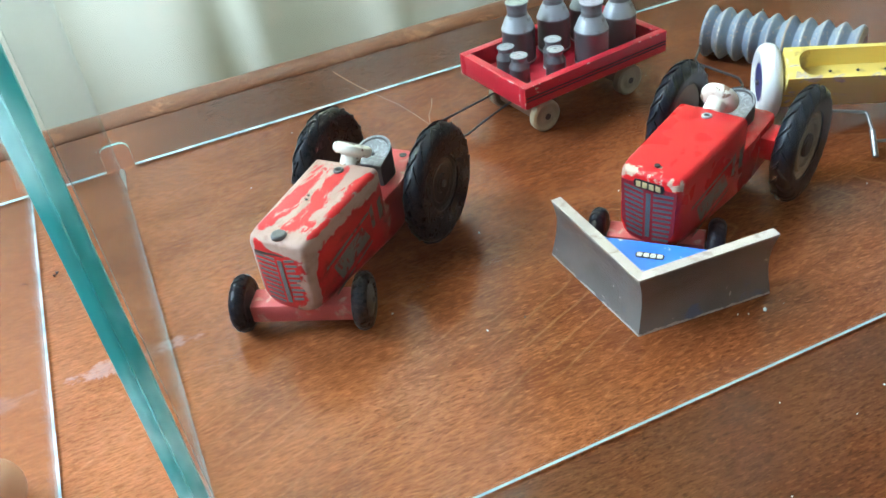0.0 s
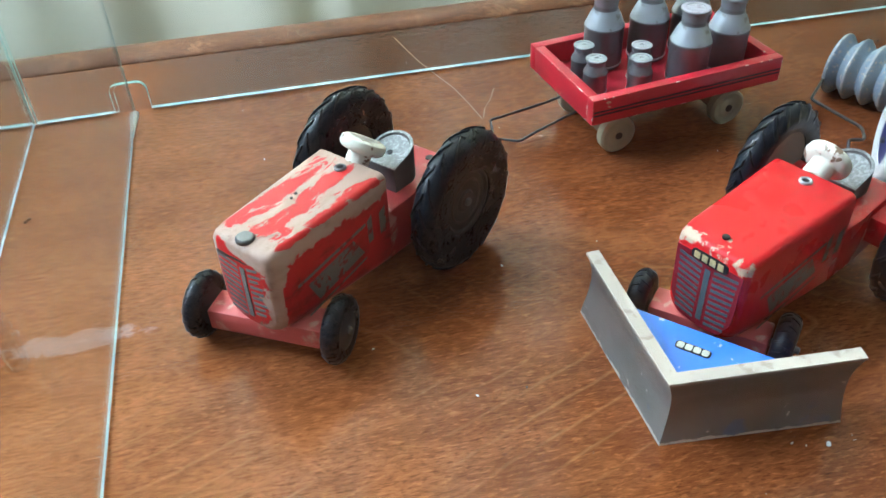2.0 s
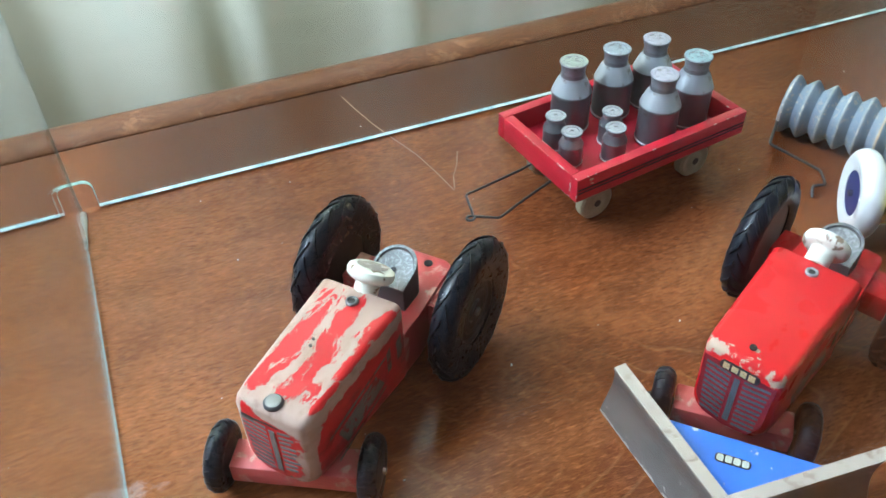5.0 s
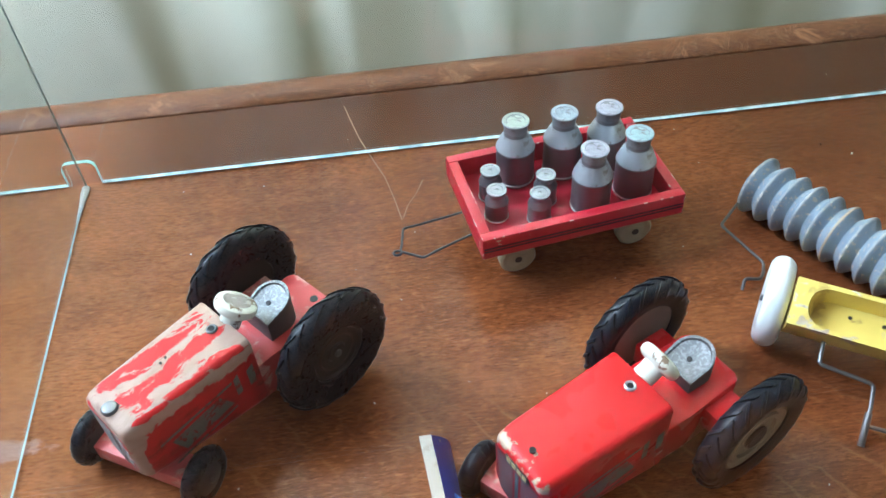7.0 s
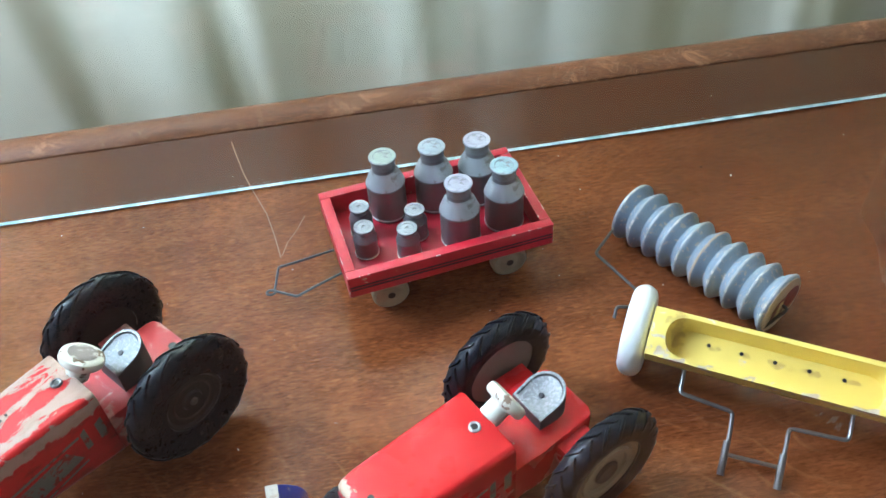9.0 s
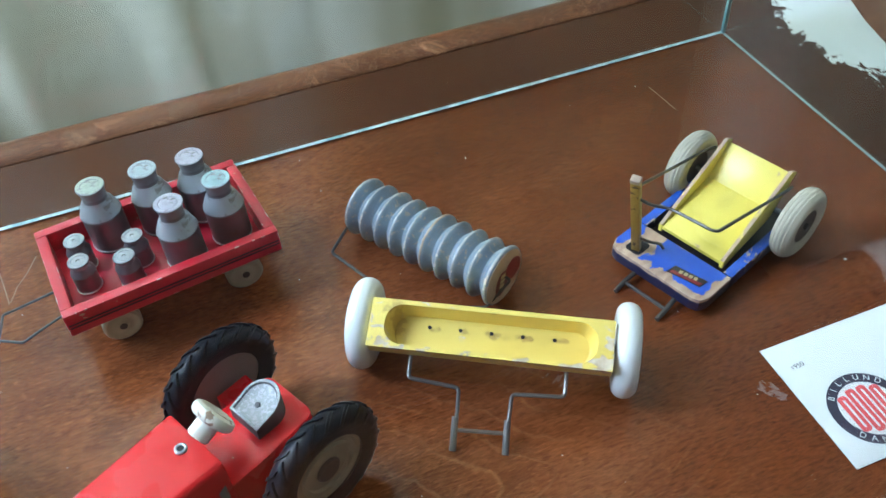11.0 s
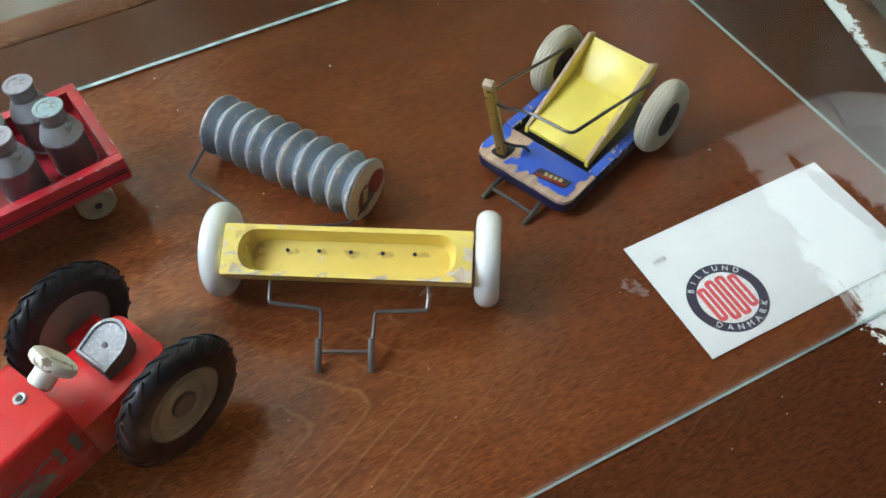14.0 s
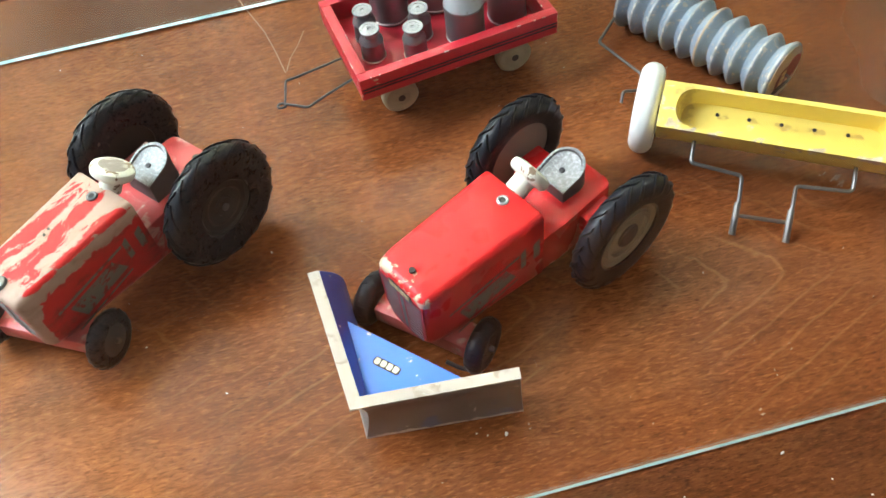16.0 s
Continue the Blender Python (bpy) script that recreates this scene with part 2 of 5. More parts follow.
def worn_hood():
    """Red paint rubbed through in two long ragged streaks on the bonnet's top, and on its nose and edges."""
    n = Nodes("rubbed_red_paint")
    x, y, z = n.axis()
    top = n.ramp(z, 0.0510, 0.0535)
    nose = n.ramp(x, 0.0885, 0.0915)
    streak = n.noise(150.0, 9.0, n.stretch(0.36, 0.9, 0.6), 0.70, 1.1)
    drift = n.math("MULTIPLY", n.math("SUBTRACT", n.noise(38.0, 2.0, n.stretch(1, 0.3, 0.3)), 0.5), 0.010)
    chips = n.noise(150.0, 7.0, None, 0.68, 0.5)
    crumble = n.math("MULTIPLY", n.math("SUBTRACT", n.noise(620.0, 4.0, None, 0.7), 0.5), 2.0)
    field = None
    for cy, half in ((-0.0074, 0.0040), (0.0030, 0.0041), (0.0158, 0.0026)):
        u = n.math("DIVIDE", n.math("ADD", n.math("SUBTRACT", y, cy), drift), half)
        e = n.math("SUBTRACT", 1.0, n.math("MULTIPLY", u, u))
        field = e if field is None else n.math("MAXIMUM", field, e)
    ends = n.math("ADD", n.ramp(x, 0.083, 0.0915, 0.0, 2.2), n.ramp(x, 0.040, 0.0345, 0.0, 1.6))
    red_top = n.math("SUBTRACT", n.math("ADD", n.math("MAXIMUM", field, -0.9), n.math("MULTIPLY_ADD", n.math("SUBTRACT", streak, 0.5), 10.5, crumble)), ends)
    low = n.ramp(z, 0.024, 0.015, 0.0, 2.0)
    red_nose = n.math("SUBTRACT", n.math("ADD", n.math("MULTIPLY", n.math("SUBTRACT", 0.0100, y), 240.0), n.math("MULTIPLY", n.math("SUBTRACT", chips, 0.5), 7.0)), n.math("ADD", n.math("ADD", low, n.ramp(y, -0.0105, -0.0128, 0.0, 8.0)), n.ramp(z, 0.0445, 0.0490, 0.0, 4.0)))
    rubbed = n.math("MULTIPLY", n.ramp(x, 0.084, 0.0895, 0.0, 2.4), n.ramp(z, 0.046, 0.030, 1.0, 0.2))
    red_side = n.math("SUBTRACT", n.math("ADD", 1.15, n.math("MULTIPLY", n.math("SUBTRACT", chips, 0.5), 5.0)), n.math("ADD", rubbed, n.ramp(z, 0.0410, 0.0500, 0.0, 2.0)))
    side = n.math("ADD", n.math("MULTIPLY", nose, red_nose), n.math("MULTIPLY", n.math("SUBTRACT", 1.0, nose), red_side))
    red = n.math("ADD", n.math("MULTIPLY", top, red_top), n.math("MULTIPLY", n.math("SUBTRACT", 1.0, top), side))
    wear = n.ramp(red, 0.06, -0.06)
    tone = n.noise(70.0, 4.0)
    c = n.mix(n.ramp(tone, 0.4, 0.8, 0.0, 0.35), (0.60, 0.018, 0.020), (0.36, 0.013, 0.014))
    c = n.mix(n.math("MULTIPLY", n.ramp(n.noise(130.0, 7.0, n.stretch(0.5, 1, 1), 0.72), 0.48, 0.66, 0.0, 0.65), n.math("SUBTRACT", 1.0, top)), c, (0.14, 0.018, 0.014))
    bare = n.mix(n.ramp(n.noise(110.0, 6.0, n.stretch(0.35, 1.5, 1.5), 0.65), 0.4, 0.7), (0.49, 0.33, 0.27), (0.39, 0.24, 0.185))
    bare = n.mix(n.ramp(n.noise(240.0, 6.0, None, 0.75), 0.52, 0.70, 0.0, 0.5), bare, (0.24, 0.13, 0.09))
    c = n.mix(wear, c, bare)
    n.bump(n.math("SUBTRACT", 1.0, wear), 0.5, 0.0004)
    return n.done(c, n.mix(wear, (0.33,) * 3, (0.6,) * 3), 0.0, 0.04, 0.3)


def chipped_nose():
    """Blue paint worn to bare wood along the board's front edge, corners and round the post."""
    n = Nodes("chipped_blue_paint")
    x, y, z = n.axis()
    ragged = n.math("MULTIPLY", n.math("SUBTRACT", n.noise(90.0, 8.0, None, 0.66, 0.5), 0.5), 3.2)
    blue = n.math("DIVIDE", n.math("SUBTRACT", 0.0688, x), 0.005)
    blue = n.math("MINIMUM", blue, n.math("DIVIDE", n.math("SUBTRACT", 0.0252, y), 0.005))
    blue = n.math("MINIMUM", blue, n.math("DIVIDE", n.math("ADD", y, 0.0100), 0.005))
    blue = n.math("MAXIMUM", blue, ellipse(n, x, y, 0.0565, -0.0255, 0.0105, 0.0045, 0))
    blue = n.math("MINIMUM", blue, n.math("MULTIPLY", ellipse(n, x, y, 0.0456, 0.0020, 0.0045, 0.0080, 0), -1.0))
    top = n.ramp(z, 0.0116, 0.0122)
    bare = n.math("MULTIPLY", n.ramp(n.math("ADD", n.math("MINIMUM", blue, 0.8), ragged), 0.05, -0.05), top)
    low = n.math("MULTIPLY", n.math("SUBTRACT", 1.0, top), n.ramp(n.math("ADD", ragged, n.ramp(z, 0.0085, 0.0118, -1.6, 0.6)), 0.0, 0.1))
    bare = n.math("MAXIMUM", bare, low)
    tone = n.noise(60.0, 4.0)
    c = n.mix(n.ramp(tone, 0.35, 0.75, 0.0, 0.3), (0.020, 0.095, 0.54), (0.012, 0.060, 0.38))
    c = n.mix(n.math("MULTIPLY", n.math("SUBTRACT", 1.0, top), 0.99), c, (0.008, 0.011, 0.050))
    wood = n.mix(n.ramp(n.noise(130.0, 5.0, n.stretch(0.4, 2, 2)), 0.4, 0.7), (0.52, 0.36, 0.25), (0.36, 0.23, 0.15))
    n.bump(n.math("SUBTRACT", 1.0, bare), 0.4, 0.0003)
    return n.done(n.mix(bare, c, wood), n.mix(bare, (0.35,) * 3, (0.65,) * 3), 0.0, 0.1)


def chipped_hood():
    """Glossy red paint with chips at the front corners."""
    n = Nodes("glossy_red_paint")
    x, y, z = n.axis()
    chips = n.noise(260.0, 8.0, None, 0.70, 0.4)
    corner = n.math("MULTIPLY", n.ramp(x, 0.084, 0.0925), n.ramp(z, 0.044, 0.0505))
    side = n.ramp(n.math("ABSOLUTE", y), 0.002, 0.013, 0.10, 0.22)
    round_hole = n.math("MULTIPLY", n.math("MAXIMUM", ellipse(n, x, y, 0.0866, 0.0006, 0.0028, 0.0028, 0), 0.0), n.ramp(z, 0.048, 0.050, 0.0, 0.20))
    wear = n.ramp(n.math("ADD", chips, n.math("MAXIMUM", n.math("MULTIPLY", corner, side), round_hole)), 0.685, 0.70)
    tone = n.noise(45.0, 3.0)
    c = n.mix(n.ramp(tone, 0.4, 0.8, 0.0, 0.25), (0.62, 0.013, 0.017), (0.48, 0.010, 0.013))
    c = n.mix(wear, c, (0.52, 0.37, 0.27))
    n.bump(n.math("SUBTRACT", 1.0, wear), 0.3, 0.0003)
    return n.done(c, n.ramp(tone, 0.3, 0.7, 0.24, 0.34), 0.0, 0.05, 0.24)


def drill_paint():
    """Yellow paint rubbed thin round the ends of the trough and along the rims."""
    n = Nodes("rubbed_yellow_paint")
    x, y, z = n.axis()
    chips = n.noise(120.0, 7.0, n.stretch(1, 1.6, 1), 0.66, 0.5)
    ends = n.math("MAXIMUM", ellipse(n, x, y, 0.0485, -0.0130, 0.0085, 0.0140, 0), ellipse(n, x, y, -0.0480, -0.0130, 0.0060, 0.0130, 0))
    rim = n.math("MULTIPLY", n.ramp(y, -0.0165, -0.0185), n.ramp(z, 0.0070, 0.0095))
    lift = n.math("ADD", n.math("MULTIPLY", n.math("MAXIMUM", ends, 0.0), 0.13), n.math("MULTIPLY", rim, 0.10))
    wear = n.ramp(n.math("ADD", chips, lift), 0.635, 0.65)
    dirt = n.ramp(n.noise(70.0, 6.0, n.stretch(0.5, 1.5, 1), 0.7), 0.50, 0.75, 0.0, 0.45)
    c = n.mix(n.ramp(n.noise(26.0, 4.0), 0.35, 0.7, 0.0, 0.5), (0.84, 0.66, 0.15), (0.78, 0.56, 0.09))
    c = n.mix(dirt, c, (0.50, 0.34, 0.07))
    spots = None
    for cx, a, b in ((-0.0250, 0.0030, 0.0016), (-0.0115, 0.0045, 0.0018), (0.0020, 0.0055, 0.0022), (0.0150, 0.0060, 0.0018), (0.0300, 0.0050, 0.0018), (-0.0425, 0.0055, 0.0050)):
        e = ellipse(n, x, y, cx, -0.0048, a, b, 0)
        spots = e if spots is None else n.math("MAXIMUM", spots, e)
    stain = n.ramp(n.math("ADD", n.math("MAXIMUM", spots, -1.5), n.math("MULTIPLY", n.math("SUBTRACT", n.noise(260.0, 6.0, None, 0.7), 0.5), 5.0)), 0.2, 0.9, 0.0, 0.65)
    c = n.mix(stain, c, (0.42, 0.26, 0.07))
    c = n.mix(wear, c, n.mix(n.ramp(n.noise(200.0, 4.0), 0.4, 0.6), (0.70, 0.60, 0.46), (0.50, 0.38, 0.27)))
    n.bump(n.math("SUBTRACT", n.math("MULTIPLY", chips, 0.3), wear), 0.35, 0.0003)
    return n.done(c, n.mix(wear, (0.42,) * 3, (0.65,) * 3), 0.0, 0.1)


def plain(name, colour, rough=0.5, metal=0.0, vary=0.25, scale=120.0, bump=0.1, coat=0.0, dark=0.6, spec=0.5):
    n = Nodes(name)
    a = n.noise(scale, 5.0)
    b = n.noise(scale * 0.2, 3.0)
    c = n.mix(n.ramp(a, 0.35, 0.75, 0.0, vary), colour, tuple(dark * v for v in colour))
    c = n.mix(n.ramp(b, 0.4, 0.75, 0.0, vary), c, tuple(dark * v for v in colour))
    if bump:
        n.bump(a, bump, 0.0004)
    return n.done(c, n.ramp(b, 0.3, 0.7, max(rough - 0.08, 0.03), rough + 0.08), metal, coat, spec)


def flecked(name, colour, fleck, amount, rough, metal=0.0, scale=150.0, spec=0.5):
    n = Nodes(name)
    mask = n.ramp(n.noise(scale, 6.0, None, 0.65, 0.3), amount, amount + 0.03)
    tone = n.noise(40.0, 4.0)
    c = n.mix(n.ramp(tone, 0.35, 0.7, 0.0, 0.5), colour, tuple(0.68 * v for v in colour))
    c = n.mix(mask, c, fleck)
    n.bump(n.math("SUBTRACT", n.math("MULTIPLY", n.noise(260.0, 3.0), 0.3), mask), 0.3, 0.0003)
    return n.done(c, rough, n.math("MULTIPLY", n.math("SUBTRACT", 1.0, mask), metal), 0.0, spec)


def wrinkled_rubber():
    """Old hard rubber: creased, rubbed paler on the high places."""
    n = Nodes("scuffed_black_rubber")
    crease = n.noise(120.0, 6.0, None, 0.62, 0.8)
    fine = n.noise(420.0, 4.0, None, 0.7)
    c = n.mix(n.ramp(crease, 0.40, 0.70), (0.007, 0.0095, 0.015), (0.010, 0.013, 0.019))
    c = n.mix(n.ramp(n.math("MULTIPLY_ADD", fine, 0.35, crease), 0.86, 0.92, 0.0, 0.12), c, (0.045, 0.044, 0.046))
    n.bump(n.math("MULTIPLY_ADD", fine, 0.2, crease), 0.22, 0.0005)
    return n.done(c, n.ramp(fine, 0.35, 0.65, 0.24, 0.40), 0.0, 0.0, 0.27)


def blade_paint():
    """Dull silver paint over blue, chipped to white along the foot."""
    n = Nodes("silver_grey_plough_paint")
    x, y, z = n.axis()
    chips = n.noise(190.0, 7.0, None, 0.68, 0.4)
    tone = n.noise(45.0, 5.0, n.stretch(1, 1, 1.6), 0.6)
    c = n.mix(n.ramp(tone, 0.35, 0.7, 0.0, 0.6), (0.290, 0.297, 0.295), (0.20, 0.205, 0.20))
    c = n.mix(n.ramp(n.math("ADD", n.noise(60.0, 5.0), n.ramp(z, 0.010, 0.0, 0.0, 0.16)), 0.70, 0.82, 0.0, 0.5), c, (0.12, 0.24, 0.52))
    c = n.mix(n.ramp(n.math("ADD", chips, n.ramp(z, 0.0016, 0.0002, 0.0, 0.30)), 0.66, 0.69), c, (0.70, 0.68, 0.64))
    n.bump(n.math("ADD", chips, n.math("MULTIPLY", n.noise(400.0, 3.0), 0.5)), 0.15, 0.0003)
    return n.done(c, 0.33, 0.65)


def glass_pane():
    n = Nodes("clear_glass")
    clear, gloss = n.add("ShaderNodeBsdfTransparent"), n.add("ShaderNodeBsdfGlossy")
    clear.inputs[0].default_value = (0.965, 0.985, 0.975, 1)
    gloss.inputs["Roughness"].default_value = 0.01
    face, mix = n.add("ShaderNodeLayerWeight"), n.add("ShaderNodeMixShader")
    face.inputs[0].default_value = 0.5
    shine = n.math("MULTIPLY_ADD", n.math("POWER", face.outputs["Facing"], 5.0), 0.96, 0.04)
    for a, b in ((shine, mix.inputs[0]), (clear.outputs[0], mix.inputs[1]), (gloss.outputs[0], mix.inputs[2]), (mix.outputs[0], n.out.inputs[0])):
        n.tree.links.new(a, b)
    return n.mat


def glass_edge(name, pale, deep, through_light=0.30):
    """The polished edge of a pane: light that entered elsewhere leaves through it, so it is translucent."""
    n = Nodes(name)
    x, y, z = n.axis()
    streak = n.noise(30.0, 4.0, n.stretch(1, 1, 0.5))
    # gleams in the glass put into the colour: pale streaks, paler foot
    upright = n.mix(n.ramp(streak, 0.42, 0.60), pale, deep)
    foot = n.mix(n.ramp(n.noise(60.0, 3.0), 0.4, 0.6), (0.64, 0.77, 0.80), (0.32, 0.50, 0.53))
    c = n.mix(n.ramp(z, 0.002, 0.010), foot, upright)
    n.done(c, 0.15)
    see, mix = n.add("ShaderNodeBsdfTranslucent"), n.add("ShaderNodeMixShader")
    n.join(c, see.inputs[0])
    n.join(n.ramp(z, 0.002, 0.010, 0.0, through_light), mix.inputs[0])
    for a, b in ((n.bsdf.outputs[0], mix.inputs[1]), (see.outputs[0], mix.inputs[2]), (mix.outputs[0], n.out.inputs[0])):
        n.tree.links.new(a, b)
    return n.mat


def curtain_cloth():
    n = Nodes("pale_curtain_cloth")
    weave = n.noise(900.0, 2.0)
    # light and shade of the folds, put into the cloth's colour
    fold_light = n.noise(8.5, 2.0, n.stretch(1.0, 0.3, 0.10), 0.4, 0.5)
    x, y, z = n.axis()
    # paler or darker along x, in place of uneven light through the cloth
    fold_light = n.math("ADD", fold_light, n.math("ADD", n.ramp(x, 0.26, 0.52, 0.05, -0.12), n.ramp(x, 0.80, 0.98, 0.0, 0.09)))
    c = n.mix(n.ramp(fold_light, 0.34, 0.62), (0.38, 0.36, 0.265), (0.71, 0.70, 0.62))
    n.bump(weave, 0.03, 0.0003)
    n.done(c, 0.85)
    see, mix = n.add("ShaderNodeBsdfTranslucent"), n.add("ShaderNodeMixShader")
    n.join(c, see.inputs[0])
    mix.inputs[0].default_value = 0.5
    for a, b in ((n.bsdf.outputs[0], mix.inputs[1]), (see.outputs[0], mix.inputs[2]), (mix.outputs[0], n.out.inputs[0])):
        n.tree.links.new(a, b)
    return n.mat


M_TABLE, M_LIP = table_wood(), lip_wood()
M_CARCASS = plain("dark_cabinet_wood", (0.16, 0.06, 0.025), 0.4, vary=0.5, scale=30.0)
M_WORN_RED, M_RED = worn_hood(), chipped_hood()
M_PINK = painted("faded_red_axle_paint", (0.60, 0.10, 0.095), 0.53, 120.0, 0.5, bare=(0.66, 0.34, 0.29), soft=0.12)
M_TRAILER = painted("bright_red_trailer_paint", (0.56, 0.011, 0.032), 0.68, 150.0, 0.36, coat=0.08)
M_TRAILER_EDGE = painted("rubbed_red_edge", (0.58, 0.030, 0.045), 0.57, 240.0, 0.45, bare=(0.80, 0.55, 0.50), coat=0.0)
M_TRAILER_BED = plain("crimson_bed_paint", (0.62, 0.016, 0.045), 0.4, vary=0.2)
M_NAVY_LINE = plain("navy_line_paint", (0.065, 0.020, 0.045), 0.4, vary=0.6)
M_GREY_LINE = plain("slate_grey_print", (0.18, 0.185, 0.18), 0.45, vary=0.5)
M_OLIVE = flecked("dull_grey_panel_print", (0.21, 0.19, 0.16), (0.30, 0.035, 0.030), 0.555, 0.5, 0.0, 210.0, 0.3)
M_DEEP_RED = plain("dark_red_panel", (0.24, 0.010, 0.022), 0.5, spec=0.3)
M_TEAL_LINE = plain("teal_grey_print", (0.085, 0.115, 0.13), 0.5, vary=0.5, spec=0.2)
M_FADED = painted("faded_red_paint", (0.56, 0.045, 0.048), 0.55, 110.0, 0.45, bare=(0.62, 0.27, 0.24), soft=0.10)
M_TYRE = plain("black_rubber", (0.009, 0.012, 0.019), 0.36, vary=0.4, scale=140.0, bump=0.55, spec=0.24)
M_TYRE_RUB = wrinkled_rubber()
M_HUB = plain("tan_wooden_hub", (0.30, 0.245, 0.165), 0.55, vary=0.4)
M_HUB_SLATE = plain("slate_hub", (0.035, 0.038, 0.045), 0.4, vary=0.4)
M_HUB_BLACK = plain("blackened_hub", (0.020, 0.017, 0.016), 0.45, vary=0.5)
M_HUB_DARK = plain("brown_stained_hub", (0.055, 0.038, 0.032), 0.5)
M_HUB_GREY = plain("grey_brown_hub", (0.24, 0.20, 0.18), 0.55)
M_STEEL = plain("dull_steel", (0.20, 0.20, 0.21), 0.38, 0.9, vary=0.4)
M_NICKEL = plain("pale_nickel", (0.48, 0.48, 0.49), 0.40, 0.5, vary=0.3)
M_WIRE = plain("dull_steel_wire", (0.20, 0.195, 0.19), 0.38, 0.75, vary=0.4)
M_WIRE_DARK = plain("dark_steel_wire", (0.10, 0.095, 0.095), 0.42, 0.7, vary=0.3)
M_BLACK = plain("black_paint", (0.012, 0.012, 0.014), 0.5)
M_SEAT = flecked("rough_cast_grey_metal", (0.20, 0.205, 0.215), (0.30, 0.305, 0.32), 0.52, 0.42, 0.3, 700.0)
M_CREAM = painted("chipped_cream_paint", (0.82, 0.80, 0.70), 0.565, 150.0, 0.35, bare=(0.30, 0.20, 0.13))
M_SEAT_SIDE = plain("dark_seat_side", (0.095, 0.085, 0.085), 0.5, 0.2, vary=0.4)
M_KNOB_RUB = painted("rubbed_knob_face", (0.36, 0.30, 0.27), 0.52, 170.0, 0.6, bare=(0.70, 0.62, 0.55), soft=0.05)
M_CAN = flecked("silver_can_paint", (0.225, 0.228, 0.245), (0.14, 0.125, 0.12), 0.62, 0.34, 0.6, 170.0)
# paler copy of the can silver, standing for light on the shoulders
M_CAN_TOP = flecked("lit_can_shoulder", (0.52, 0.56, 0.61), (0.32, 0.315, 0.31), 0.58, 0.34, 0.45, 200.0)
M_MARK = plain("cream_transfer", (0.62, 0.60, 0.48), 0.45)
M_RING = plain("pale_bare_ring", (0.72, 0.72, 0.72), 0.4)
M_WHEEL_CREAM = plain("cream_wooden_wheel", (0.42, 0.35, 0.225), 0.5, vary=0.5)
M_AXLE_WOOD = plain("brown_axle_wood", (0.20, 0.11, 0.06), 0.6, vary=0.4)
M_ROLLER = flecked("blue_grey_roller_paint", (0.265, 0.330, 0.405), (0.43, 0.38, 0.34), 0.57, 0.40, 0.08, 420.0)
M_ROLLER_EDGE = flecked("rubbed_roller_rim", (0.40, 0.42, 0.44), (0.66, 0.61, 0.55), 0.56, 0.42, 0.1, 300.0)
M_ROLLER_END = plain("tan_wood_end", (0.50, 0.38, 0.28), 0.55)
M_LOGO_RED = plain("dark_red_transfer", (0.22, 0.012, 0.014), 0.4)
M_LOGO_OVAL = plain("maroon_transfer", (0.17, 0.014, 0.014), 0.4)
M_LOGO_GOLD = plain("gold_transfer", (0.50, 0.39, 0.19), 0.45)
M_LOGO_BLACK = plain("black_transfer", (0.018, 0.016, 0.016), 0.4)
M_WHITE = plain("white_plastic", (0.80, 0.82, 0.82), 0.32, vary=0.08, scale=60.0, coat=0.2)
M_BLUE_HUB = plain("navy_blue_hub", (0.02, 0.03, 0.16), 0.4)
M_YELLOW = drill_paint()
M_WORN_EDGE = painted("rubbed_wood_edge", (0.50, 0.35, 0.24), 0.60, 120.0, 0.65, bare=(0.74, 0.60, 0.14), coat=0.0)
M_BUCKET = painted("lemon_yellow_paint", (0.80, 0.66, 0.10), 0.64, 110.0, 0.40, bare=(0.50, 0.36, 0.22))
M_BLUE = chipped_nose()
M_BLUE_FLAT = painted("bright_blue_paint", (0.045, 0.21, 0.78), 0.65, 170.0, 0.4, bare=(0.7, 0.68, 0.6))
M_BLADE_BACK = painted("deep_blue_blade_paint", (0.018, 0.050, 0.34), 0.66, 140.0, 0.4, bare=(0.62, 0.58, 0.5))
M_RAIL = painted("rubbed_blue_rail_paint", (0.022, 0.095, 0.50), 0.58, 150.0, 0.45, bare=(0.50, 0.36, 0.25))
M_NAVY = painted("navy_blue_paint", (0.010, 0.015, 0.070), 0.60, 140.0, 0.4, bare=(0.62, 0.58, 0.5))
M_PLOUGH = blade_paint()
M_PLOUGH_TOP = flecked("pale_bare_edge", (0.53, 0.45, 0.385), (0.37, 0.30, 0.245), 0.57, 0.6, 0.0, 180.0)
M_OCHRE = painted("ochre_post_paint", (0.36, 0.22, 0.035), 0.60, 160.0, 0.5, bare=(0.10, 0.055, 0.025))
M_TYRE_CREAM = plain("cream_rubber", (0.53, 0.49, 0.38), 0.55, vary=0.4)
M_CARD = plain("white_card", (0.87, 0.90, 0.91), 0.35, vary=0.04, scale=200.0, bump=0.0)
M_INK = plain("dark_navy_ink", (0.035, 0.04, 0.075), 0.45, bump=0.0)
M_INK_RED = plain("coral_red_ink", (0.80, 0.10, 0.11), 0.45, vary=0.08, bump=0.0)
# three tints of one glass edge; the light each catches is in its colour
M_GLASS, M_EDGE = glass_pane(), glass_edge("green_glass_edge", (0.50, 0.90, 0.88), (0.10, 0.36, 0.36))
M_EDGE_BRIGHT = glass_edge("gleaming_glass_edge", (0.82, 0.99, 0.98), (0.22, 0.62, 0.61), 0.48)
M_EDGE_DIM = plain("dim_glass_edge", (0.32, 0.46, 0.45), 0.2, vary=0.6, scale=70.0, bump=0.0)
